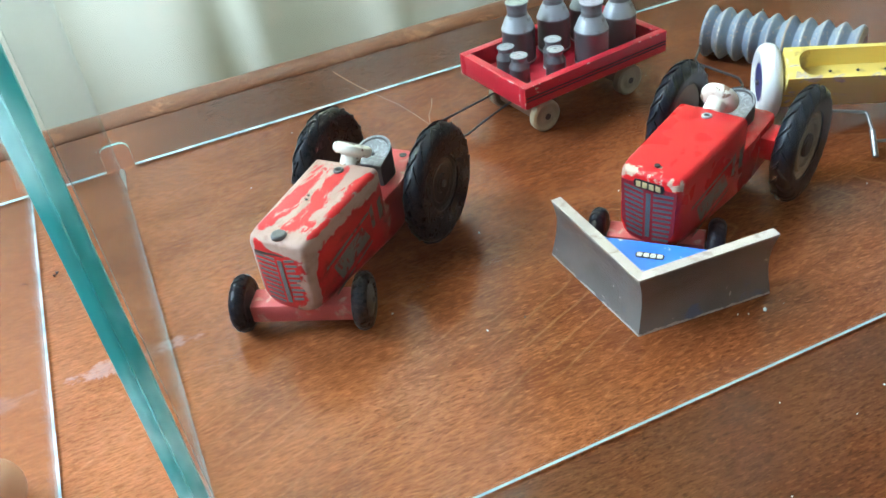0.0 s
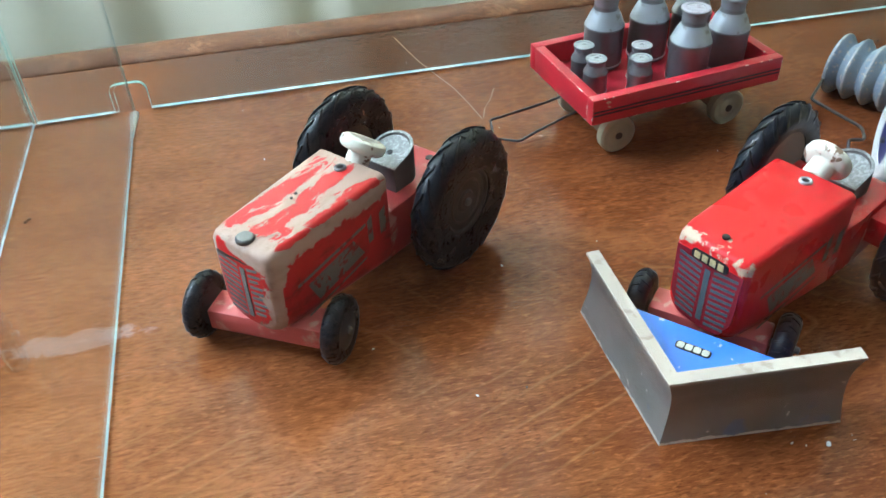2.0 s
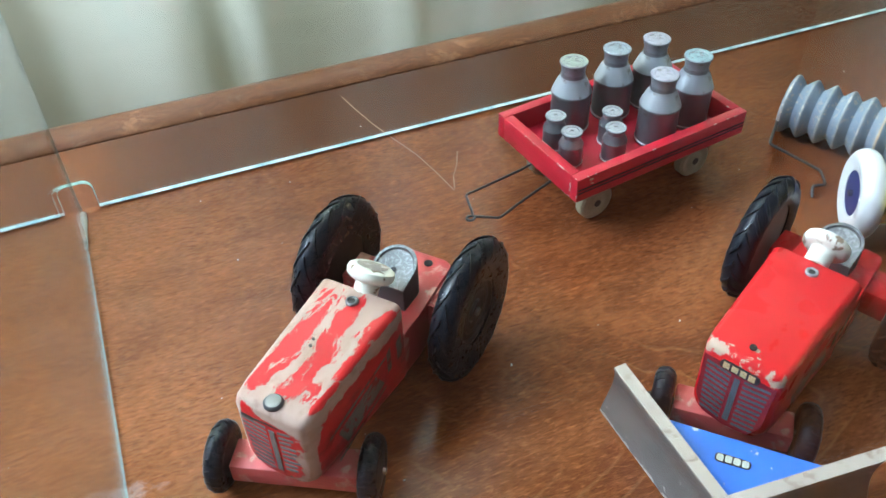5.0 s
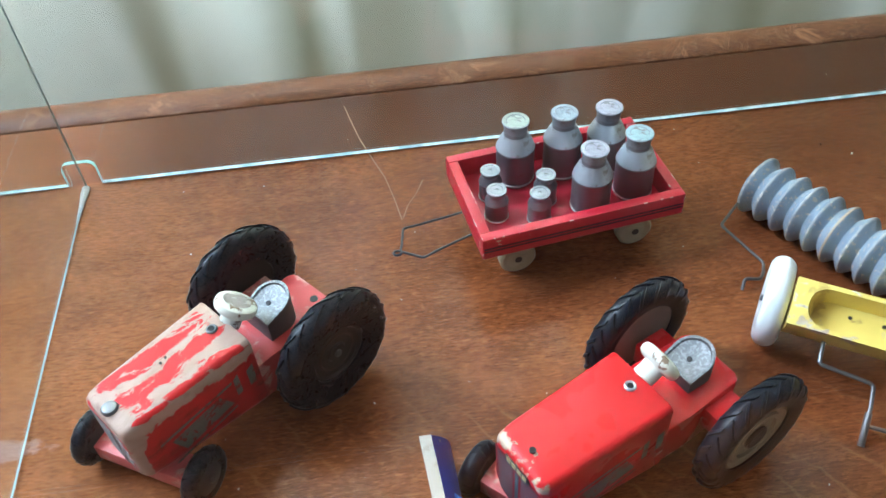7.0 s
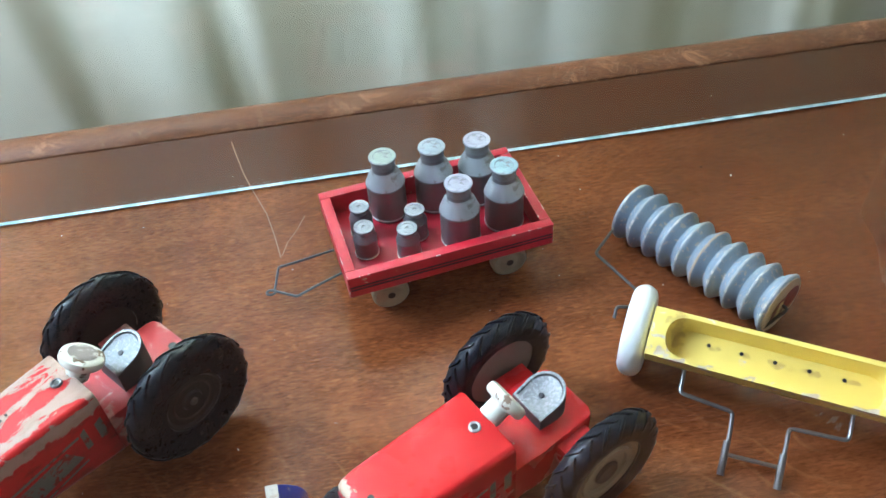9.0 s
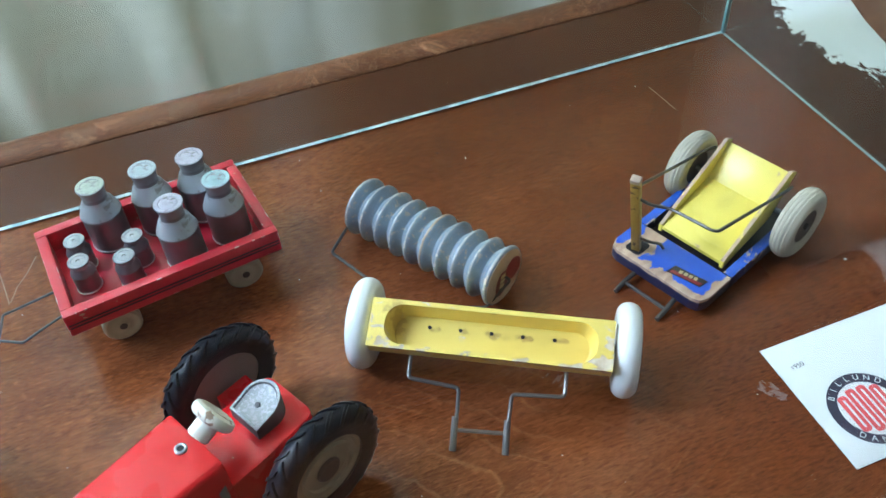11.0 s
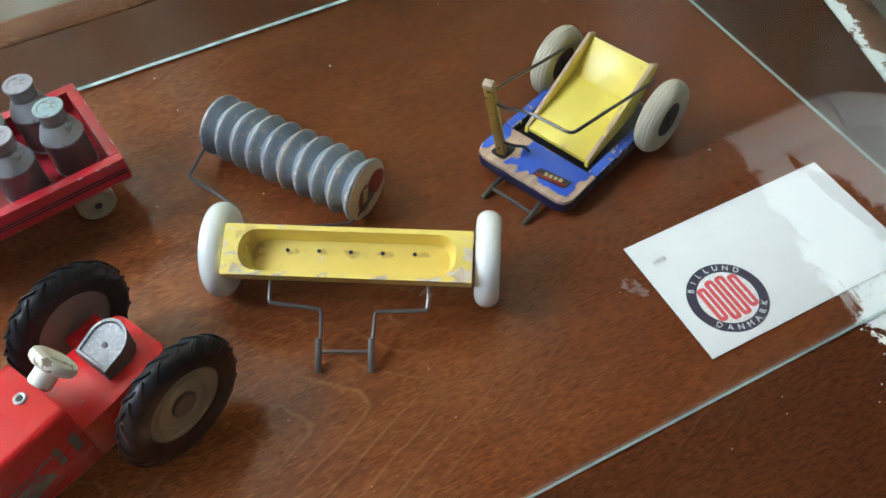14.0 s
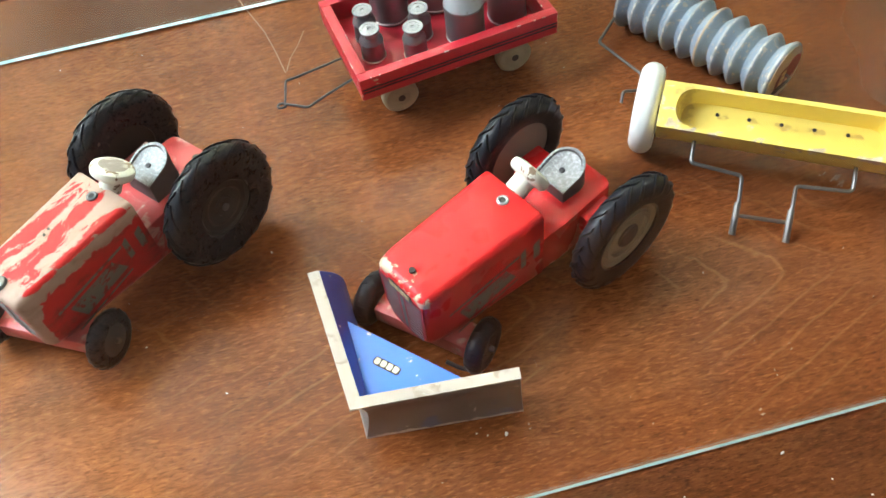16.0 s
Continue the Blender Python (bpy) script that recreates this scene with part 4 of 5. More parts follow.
def tractor(name, m, label, paint, steer, rear_r, rear_half, core, tread, hub_in, hub_out, tyre_mat, knob, seat_at, tail, plate, rear, lift, front):
    t = thing(name, m, label, "toy tractor", "wooden toy tractors")
    secs = []
    for x, shrink in ((0.0335, 0.0004), (0.0342, 0), (0.050, 0), (0.070, 0), (0.085, 0), (0.0905, 0.0004), (0.0925, 0.0012), (0.0934, 0.0026)):
        f = (x - 0.0335) / 0.06
        secs.append(hood_section(x, 0.0170 - 0.0022 * f - shrink, 0.0125 + 0.002 * f + shrink, 0.0538 + lift - 0.0012 * f - shrink, 0.0028, 0.0035 + 0.006 * f))
    body = part("hood", loft(secs), paint, t)
    # step behind the bonnet, with the driver's place
    step = [(0.0333, 0.0155), (0.0333, -0.0155), (0.020, -0.0158), (tail + 0.004, -0.0150), (tail + 0.0012, -0.0138), (tail, -0.0110), (tail, 0.0110), (tail + 0.0012, 0.0138), (tail + 0.004, 0.0150), (0.020, 0.0158)]
    part("footplate", prism(step, 0.0125, 0.0350, 0.0007), M_FADED if paint is M_WORN_RED else paint, t)
    (lx, ly), (rx, ry) = rear
    mx = (lx + rx) / 2
    part("rear_axle_beam", box(mx - 0.0078, mx + 0.0078, ry + rear_half + 0.0012, ly - rear_half - 0.0012, rear_r - 0.0075, rear_r + 0.0040, 0.0008), M_PINK if paint is M_WORN_RED else paint, t)
    if paint is M_WORN_RED:
        part("hitch_hole", lathe([(0.0019, 0.0), (0.0019, 0.0003), (0, 0.0003)], 16, pose(-0.0075, 0.0055, 0.0350)), M_BLACK, t)
    # eyelet and rivet on the bonnet
    z = 0.0540 + lift
    part("eyelet", lathe([(0.0012, 0.0), (0.0014, 0.0006), (0.0019, 0.0008), (0.0024, 0.0005), (0.0025, -0.0003)], 24, pose(0.0400, 0, z)), M_STEEL if paint is M_WORN_RED else M_NICKEL, t, "steel eyelet")
    part("eyelet_hole", lathe([(0.0013, 0.0001), (0.0013, 0.0004), (0, 0.0004)], 16, pose(0.0400, 0, z)), M_BLACK, t)
    if paint is M_WORN_RED:
        for hx, hy in ((0.0610, -0.0030), (0.0640, -0.0022)):
            part("nail_hole", lathe([(0.0006, -0.0003), (0.0006, 0.0002), (0, 0.0002)], 10, pose(hx, hy, z - 0.0003)), M_HUB_DARK, body)
        slot = [(-0.0118, 0.0468), (-0.0070, 0.0462), (-0.0010, 0.0464), (0.0035, 0.0457), (0.0022, 0.0452), (-0.0040, 0.0453), (-0.0080, 0.0446), (-0.0118, 0.0452)]
        bm = prism(slot, 0.0, 0.0003)
        bm.transform(Matrix(((0, 0, 1, 0.0932), (1, 0, 0, 0), (0, 1, 0, 0), (0, 0, 0, 1))))
        part("dark_nose_mark", bm, M_HUB_DARK, body, "ragged dark brown mark across the nose", smooth=False)
        part("rivet", lathe([(0.0034, -0.0008), (0.0034, 0.0002), (0.0028, 0.0009), (0.0012, 0.0012), (0, 0.0012)], 24, pose(0.0893, 0, z - 0.0010)), M_STEEL, t, "domed steel rivet")
    else:
        part("rivet_hole", lathe([(0.0013, -0.0004), (0.0013, 0.0003), (0, 0.0003)], 16, pose(0.0866, 0, z - 0.0006)), M_BLACK, t)
    nose_line = [(y, 0.0470) for y in (-0.0132, 0.0132)] + [(0.0126, 0.026), (0.0090, 0.0185), (0.0, 0.0168), (-0.0090, 0.0185), (-0.0126, 0.026)]
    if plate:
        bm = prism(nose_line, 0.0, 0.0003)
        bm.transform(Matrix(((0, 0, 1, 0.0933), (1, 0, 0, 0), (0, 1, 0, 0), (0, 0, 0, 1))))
        part("nose_panel", bm, M_DEEP_RED, body, "dark red panel behind the grille bars", smooth=False)
    # grille print on the nose: slanting bars each side of an upright one
    for side in (1, -1):
        for k in range(10):
            zz = 0.0435 - 0.0026 * k
            y1 = 0.0118 - 0.00018 * k
            if side > 0 and not plate:
                if k == 9:
                    continue
                y1 = 0.0088 + 0.0010 * math.sin(2.3 * k) - 0.0002 * abs(k - 5)
            pts = [(0.0024, zz - 0.0010), (y1, zz + 0.0004), (y1, zz + 0.0016), (0.0024, zz + 0.0003)]
            bm = prism([(side * y, q) for y, q in pts], 0.0, 0.00035)
            bm.transform(Matrix(((0, 0, 1, 0.09335 if plate else 0.09320), (1, 0, 0, 0), (0, 1, 0, 0), (0, 0, 0, 1))))
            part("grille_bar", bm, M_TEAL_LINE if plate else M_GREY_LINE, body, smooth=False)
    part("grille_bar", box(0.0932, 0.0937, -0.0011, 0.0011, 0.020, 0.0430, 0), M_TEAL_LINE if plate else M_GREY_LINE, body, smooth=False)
    # grey panels printed along the flanks
    for side in (1, -1):
        for pts in FLANK_PRINT:
            bm = bmesh.new()
            face = []
            for x, zz in pts:
                f = (x - 0.0335) / 0.06
                face.append(bm.verts.new((x, side * (0.0172 - 0.0022 * f), zz)))
            bm.faces.new(face)
            part("side_print", bm, M_OLIVE, body, smooth=False)
    if plate:
        bm = prism(round_rect(-0.0072, 0.0072, -0.0021, 0.0021, 0.0015), 0, 0.0004)
        bm.transform(Matrix(((0, 0, 1, 0.0934), (1, 0, 0, 0), (0, 1, 0, 0.0468), (0, 0, 0, 1))))
        badge = part("badge", bm, M_LOGO_BLACK, body, "small black transfer with gold marks")
        for k in range(4):
            part("badge_mark", box(0.0936, 0.0940, -0.0060 + 0.0031 * k, -0.0037 + 0.0031 * k, 0.0454, 0.0482, 0.0001), M_LOGO_GOLD, badge)
    # seat: a horseshoe block with a dished top, higher at the back
    horse = [(0.0205, -0.0086), (0.0205, 0.0086)] + [(0.0115 - 0.0090 * math.sin(a), 0.0090 * math.cos(a)) for a in (radians(12 * k) for k in range(16))]

    def seat_ring(shrink, drop, floor=False):
        out = []
        for px, py in horse:
            qx, qy = 0.0122 + (px - 0.0122) * shrink, py * shrink
            out.append(Vector((qx + seat_at[0], qy + seat_at[1], 0.0351 if floor else 0.0438 + seat_at[2] + (0.0205 - qx) * 0.33 - drop)))
        return out

    seat = part("seat", loft([seat_ring(1.0, 0, True), seat_ring(1.0, 0.0003), seat_ring(0.98, 0), seat_ring(0.86, 0), seat_ring(0.82, 0.0008), seat_ring(0.55, 0.0014), seat_ring(0.2, 0.0016)]), M_SEAT, t, "worn grey metal seat")
    face_paint(seat, M_SEAT_SIDE, lambda q: abs(q.z) < 0.4)
    part("seat_screw", lathe([(0.0012, 0), (0.0012, 0.0005), (0, 0.0007)], 12, pose(0.0125 + seat_at[0], seat_at[1], 0.0448 + seat_at[2], 0, 18, 0)), M_BLACK, t)
    # steering knob
    foot, back, lean = knob
    km = Matrix.Translation(foot) @ pose(0, 0, 0, -lean, -back, 0)
    part("steering_pin", lathe([(0.0013, -0.011), (0.0013, 0.0045)], 14, km), M_STEEL, t)
    part("steering_wheel", lathe([(0.0012, 0.0030), (0.0042, 0.0030), (0.0047, 0.0036), (0.0047, 0.0095), (0.0052, 0.0100), (0.0076, 0.0102), (0.0088, 0.0112), (0.0092, 0.0128), (0.0088, 0.0145), (0.0074, 0.0153), (0.0050, 0.0153), (0.0030, 0.0150), (0, 0.0149)], 36, km), M_CREAM, t, "chipped cream steering wheel")
    part("bare_core", lathe([(0.0013, 0.0027), (0.0040, 0.0027), (0.0040, 0.0031)], 24, km, caps=False), M_AXLE_WOOD, t)
    if paint is M_WORN_RED:
        part("rubbed_patch", lathe([(0, 0.01505), (0.0030, 0.01515), (0.0050, 0.01545), (0.0060, 0.01545)], 24, km), M_KNOB_RUB, t, "worn brownish middle of the wheel")
    # wheels
    for out in (1, -1):
        big_wheel(t, *rear[0 if out > 0 else 1], rear_r, rear_half, out, core, tread, hub_out if out > 0 else hub_in, tyre_mat)
    ahead, track, fr, fh = front
    fm = pose(ahead, 0, 0, 0, 0, steer)
    bm = box(-0.0062, 0.0062, fh + 0.0008 - track, track - fh - 0.0008, 0.0072, 0.0165, 0.0007)
    bm.transform(fm)
    part("front_axle_beam", bm, M_PINK, t, "faded pinkish red wooden axle")
    for out in (1, -1):
        small_wheel(t, fm @ Matrix.Translation((0, out * track, fr + 0.0004)) @ SIDE, fr, fh, tyre_mat)
    return t


def at_heading(eye, heading):
    """A pose for a tractor by the place of its eyelet, 40 mm ahead of the rear axle."""
    a = radians(heading)
    return pose(eye[0] - 0.04 * math.cos(a), eye[1] - 0.04 * math.sin(a), 0, 0, 0, heading)


tractor("toy_tractor", at_heading((0.0984, -0.1685), -139.0), "worn red wooden toy tractor, paint rubbed to bare wood", M_WORN_RED, 20, 0.0296, 0.0054, 0.0145, (16, 0.42, 0.0008, 0.038), M_HUB_BLACK, M_HUB_BLACK, M_TYRE_RUB, ((0.0341, -0.0001, 0.0476), 34, 3), (0.0, 0.0012, 0.0022), -0.0125, False, ((0.0042, 0.0302), (0.0050, -0.0311)), 0.0006, (0.0856, 0.0277, 0.0131, 0.0036))
tractor("toy_tractor", at_heading((0.2599, -0.2213), -153.0), "glossy red wooden toy tractor with black ribbed tyres", M_RED, 21, 0.0277, 0.0052, 0.0170, (20, 0.26, 0.0010, 0.052), M_HUB_GREY, M_HUB, M_TYRE, ((0.0351, -0.0016, 0.0494), 65, 0), (-0.0070, -0.0010, -0.0026), -0.0095, True, ((0.0028, 0.0320), (0.0040, -0.0312)), 0.0, (0.0848, 0.0262, 0.0122, 0.0039))


# ---- snow plough ----
def plough():
    a, l, r = Vector((0.1852, -0.2800)), Vector((0.1820, -0.2123)), Vector((0.2484, -0.2858))
    t = thing("snow_plough", pose(a.x, a.y, 0), "silver grey v-shaped toy snow plough with blue deck", "toy plough")
    thick, high = 0.0043, 0.0318
    dl, dr = l - a, r - a
    wl, wr = dl.normalized(), dr.normalized()
    sl, sr = Vector((wl.y, -wl.x)), Vector((-wr.y, wr.x))  # towards the tractor
    joint = (sl + sr) / (1 + sl.dot(sr))

    def bow(f):
        return 0.0042 * math.sin(math.pi * f) - 0.0015 * f

    for d, side, lean, cut_back, splay in ((dl, sl, 0.0062, 0.135, 0.0026), (dr, sr, 0.0012, 0.012, 0.0)):
        def spot(s, f, off):
            """A point of the blade: s along it, f up it, off behind its front."""
            q = (joint * (1 - s) + side * s) * (bow(f) + off - splay * f * s) + d * s * (1 - cut_back * f * f)
            return Vector((q.x, q.y, f * (high + lean * s)))

        secs = []
        for s in (0, 0.25, 0.5, 0.75, 1):
            front = [spot(s, k / 9, 0.0) for k in range(10)]
            back = [spot(s, k / 9, thick + 0.0030 * (1 - k / 9)) for k in range(10)]
            secs.append(front + back[::-1])
        b = part("blade", loft(secs), M_PLOUGH, t, "concave silver grey wooden blade")
        face_paint(b, M_BLADE_BACK, lambda q: q.x * side.x + q.y * side.y > 0.5)
        low, top = [], []
        bm = bmesh.new()
        for s, off in ((0, -0.0002), (1, -0.0002), (1, thick + 0.0002), (0, thick + 0.0002)):
            p = spot(s, 1.0, off)
            low.append(bm.verts.new(p - Vector((0, 0, 0.0004))))
            top.append(bm.verts.new(p + Vector((0, 0, 0.0006))))
        bm.faces.new(low)
        bm.faces.new(top)
        for i in range(4):
            bm.faces.new((low[i], low[(i + 1) % 4], top[(i + 1) % 4], top[i]))
        part("blade_edge", bm, M_PLOUGH_TOP, b, "bare pale wood edge", smooth=False)
    inner = joint * (thick + 0.0008)
    deck = [inner, inner + dr * 0.60, inner + dl * 0.52]
    d = part("deck", prism([(p.x, p.y) for p in deck], 0.0230, 0.0268, 0.0003), M_BLUE_FLAT, t, "bright blue triangular deck")
    mid = inner + dl * 0.17 + dr * 0.17
    ang = math.degrees(math.atan2((dr - dl).y, (dr - dl).x))
    bm = prism(round_rect(-0.0060, 0.0060, -0.0018, 0.0018, 0.0014), 0.0268, 0.0271)
    bm.transform(pose(mid.x, mid.y, 0, 0, 0, ang + 4))
    badge = part("badge", bm, M_LOGO_BLACK, d, "small dark transfer with pale marks")
    for k in range(4):
        bm = prism(round_rect(-0.0054 + 0.0028 * k, -0.0031 + 0.0028 * k, -0.0014, 0.0014, 0.0007, 3), 0.0271, 0.0273)
        bm.transform(pose(mid.x, mid.y, 0, 0, 0, ang + 4))
        part("badge_mark", bm, M_MARK, badge)

    inv = t.matrix_world.inverted()
    part("hitch_wire", wire([inv @ Vector(p) for p in ((0.2236, -0.2607, 0.01), (0.2285, -0.2643, 0.008), (0.2336, -0.2655, 0.006), (0.2377, -0.2627, 0.006))], 0.0009, 0.002), M_WIRE_DARK, t, "dark bent hitch wire")


plough()


# ---- milk trailer ----
def trailer():
    t = thing("toy_trailer", pose(0.2649, -0.0811, 0, 0, 0, 8.7), "red wooden toy trailer loaded with silver milk cans", "toy trailer")
    hx, hy, w = 0.0522, 0.0326, 0.0052
    z0, z1 = 0.0250, 0.0380
    for y in (-hy, hy - w):
        s = part("side_board", box(-hx, hx, y, y + w, z0, z1, 0.0005), M_TRAILER, t)
        face_paint(s, M_TRAILER_EDGE, lambda q: max(map(abs, q)) < 0.97)
        for zz in (0.0313, 0.0295):
            yy = -hy - 0.0003 if y < 0 else hy - 0.0001
            part("painted_line", box(-hx + 0.0008, hx - 0.0008, yy, yy + 0.0004, zz, zz + 0.0008, 0), M_NAVY_LINE, s, smooth=False)
    for x in (-hx, hx - w):
        face_paint(part("end_board", box(x, x + w, -hy + w + 0.0001, hy - w - 0.0001, z0, z1, 0.0005), M_TRAILER, t), M_TRAILER_EDGE, lambda q: max(map(abs, q)) < 0.97)
    part("bed", box(-hx + w, hx - w, -hy + w, hy - w, 0.0225, 0.0265, 0.0002), M_TRAILER_BED, t)
    for x in (-0.0308, 0.0327):
        part("axle_block", box(x - 0.005, x + 0.005, -0.0172, 0.0172, 0.0065, 0.0249, 0.0006), M_AXLE_WOOD, t)
        for y in (-1, 1):
            m = Matrix.Translation((x, y * 0.0208, 0.0095)) @ SIDE
            wh = part("wheel", lathe([(0.0022, -0.0031), (0.0036, -0.0030), (0.0044, -0.0024), (0.0066, -0.0024), (0.0074, -0.0030), (0.0083, -0.0030), (0.0095, -0.0020), (0.0095, 0.0020), (0.0083, 0.0030), (0.0074, 0.0030), (0.0066, 0.0024), (0.0044, 0.0024), (0.0036, 0.0030), (0.0022, 0.0031)], 36, m), M_WHEEL_CREAM, t, "cream wooden disc wheel")
            part("axle_pin", lathe([(0, -0.0034), (0.0019, -0.0034), (0.0019, 0.0034), (0, 0.0034)], 14, m), M_HUB_DARK, wh)
    # towing wire, bent to a loop
    inv = t.matrix_world.inverted()
    loop = [(0.1775 + 0.0022 * math.cos(a), -0.0932 + 0.0017 * math.sin(a), 0.008) for a in (radians(40 - 45 * k) for k in range(8))]
    line = [(0.2240, -0.0730, 0.0150), (0.2117, -0.0745, 0.0130), (0.1872, -0.0765, 0.0095), (0.1819, -0.0768, 0.0090), (0.1800, -0.0890, 0.0082), *loop, (0.1906, -0.0987, 0.0080), (0.2004, -0.0955, 0.0100), (0.2141, -0.0922, 0.0130), (0.2260, -0.0890, 0.0150)]
    part("towing_wire", wire([inv @ Vector(p) for p in line], 0.00065, 0.0015), M_WIRE_DARK, t, "thin dark bent wire")
    return t


trailer()


def can(name, x, y, big, tint, label):
    t = thing(name, pose(x, y, 0.0266), label, "milk can", "milk cans on the trailer")
    if big:
        k = 1.0
        body = [(0, 0), (0.0090, 0), (0.0096, 0.0006), (0.0096, 0.0030), (0.0098, 0.0032), (0.0098, 0.0200), (0.0101, 0.0208), (0.0098, 0.0218), (0.0074, 0.0272), (0.0060, 0.0288), (0.0057, 0.0300), (0.0058, 0.0335)]
        ring, cap = (0.0097, 0.0020), (0.0060, 0.0335, 0.0068, 0.0376)
    else:
        body = [(0, 0), (0.0052, 0), (0.0056, 0.0005), (0.0058, 0.0018), (0.0058, 0.0105), (0.0060, 0.0110), (0.0057, 0.0120), (0.0046, 0.0140), (0.0044, 0.0150)]
        ring, cap = (0.0058, 0.0012), (0.0044, 0.0148, 0.0050, 0.0182)
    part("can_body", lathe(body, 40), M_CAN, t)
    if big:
        part("shoulder", lathe([(0.0099, 0.0216), (0.0076, 0.0272), (0.0063, 0.0292), (0.0062, 0.0300), (0.0061, 0.0292)], 40), M_CAN_TOP, t, "sloping silver shoulder, painted paler for light from above")
    r, h = ring
    part("foot_ring", lathe([(r + 0.0001, h - 0.0004), (r + 0.00035, h - 0.0003), (r + 0.00035, h + 0.0003), (r + 0.0001, h + 0.0004)], 40), M_RING, t, "pale rubbed ring")
    r0, h0, r1, h1 = cap
    lid = part("lid", lathe([(r0 - 0.0002, h0 - 0.002), (r0 - 0.0001, h0), (r1 * 0.95, h1 - 0.0012), (r1 * 1.02, h1 - 0.0007), (r1 * 1.02, h1 - 0.0003), (r1 * 0.97, h1), (r1 * 0.70, h1), (r1 * 0.66, h1 - 0.00025), (r1 * 0.60, h1 - 0.00005), (r1 * 0.20, h1), (r1 * 0.12, h1 - 0.0003), (0, h1 - 0.0003)], 40), M_LID, t, "worn pale metal lid")
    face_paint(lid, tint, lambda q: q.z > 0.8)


M_LID = flecked("worn_silver_lid", (0.28, 0.295, 0.32), (0.17, 0.165, 0.165), 0.56, 0.45, 0.35, 190.0)


def lid_paint(name, colour):
    return flecked(name, tuple(0.8 * v for v in colour), (0.22, 0.21, 0.22), 0.56, 0.5, 0.1, 240.0)


L_GREEN, L_BLUE, L_LILAC, L_CYAN, L_GREY = (lid_paint(a, b) for a, b in (("greenish_lid", (0.50, 0.56, 0.49)), ("blue_grey_lid", (0.47, 0.54, 0.60)), ("lilac_lid", (0.54, 0.52, 0.61)), ("cyan_lid", (0.40, 0.56, 0.60)), ("grey_lid", (0.52, 0.54, 0.56))))
for x, y, tint, word in ((0.2436, -0.0664, L_GREEN, "greenish"), (0.2686, -0.0644, L_BLUE, "bluish"), (0.2915, -0.0641, L_LILAC, "lilac"), (0.2768, -0.0943, L_LILAC, "pale lilac"), (0.3006, -0.0866, L_CYAN, "turquoise")):
    can("milk_can", x, y, True, tint, f"tall silver toy milk can with {word} lid")
for x, y in ((0.2286, -0.0789), (0.2294, -0.0939), (0.2553, -0.0868), (0.2499, -0.0994)):
    can("milk_can", x, y, False, L_GREY, "small silver toy milk can with flat lid")


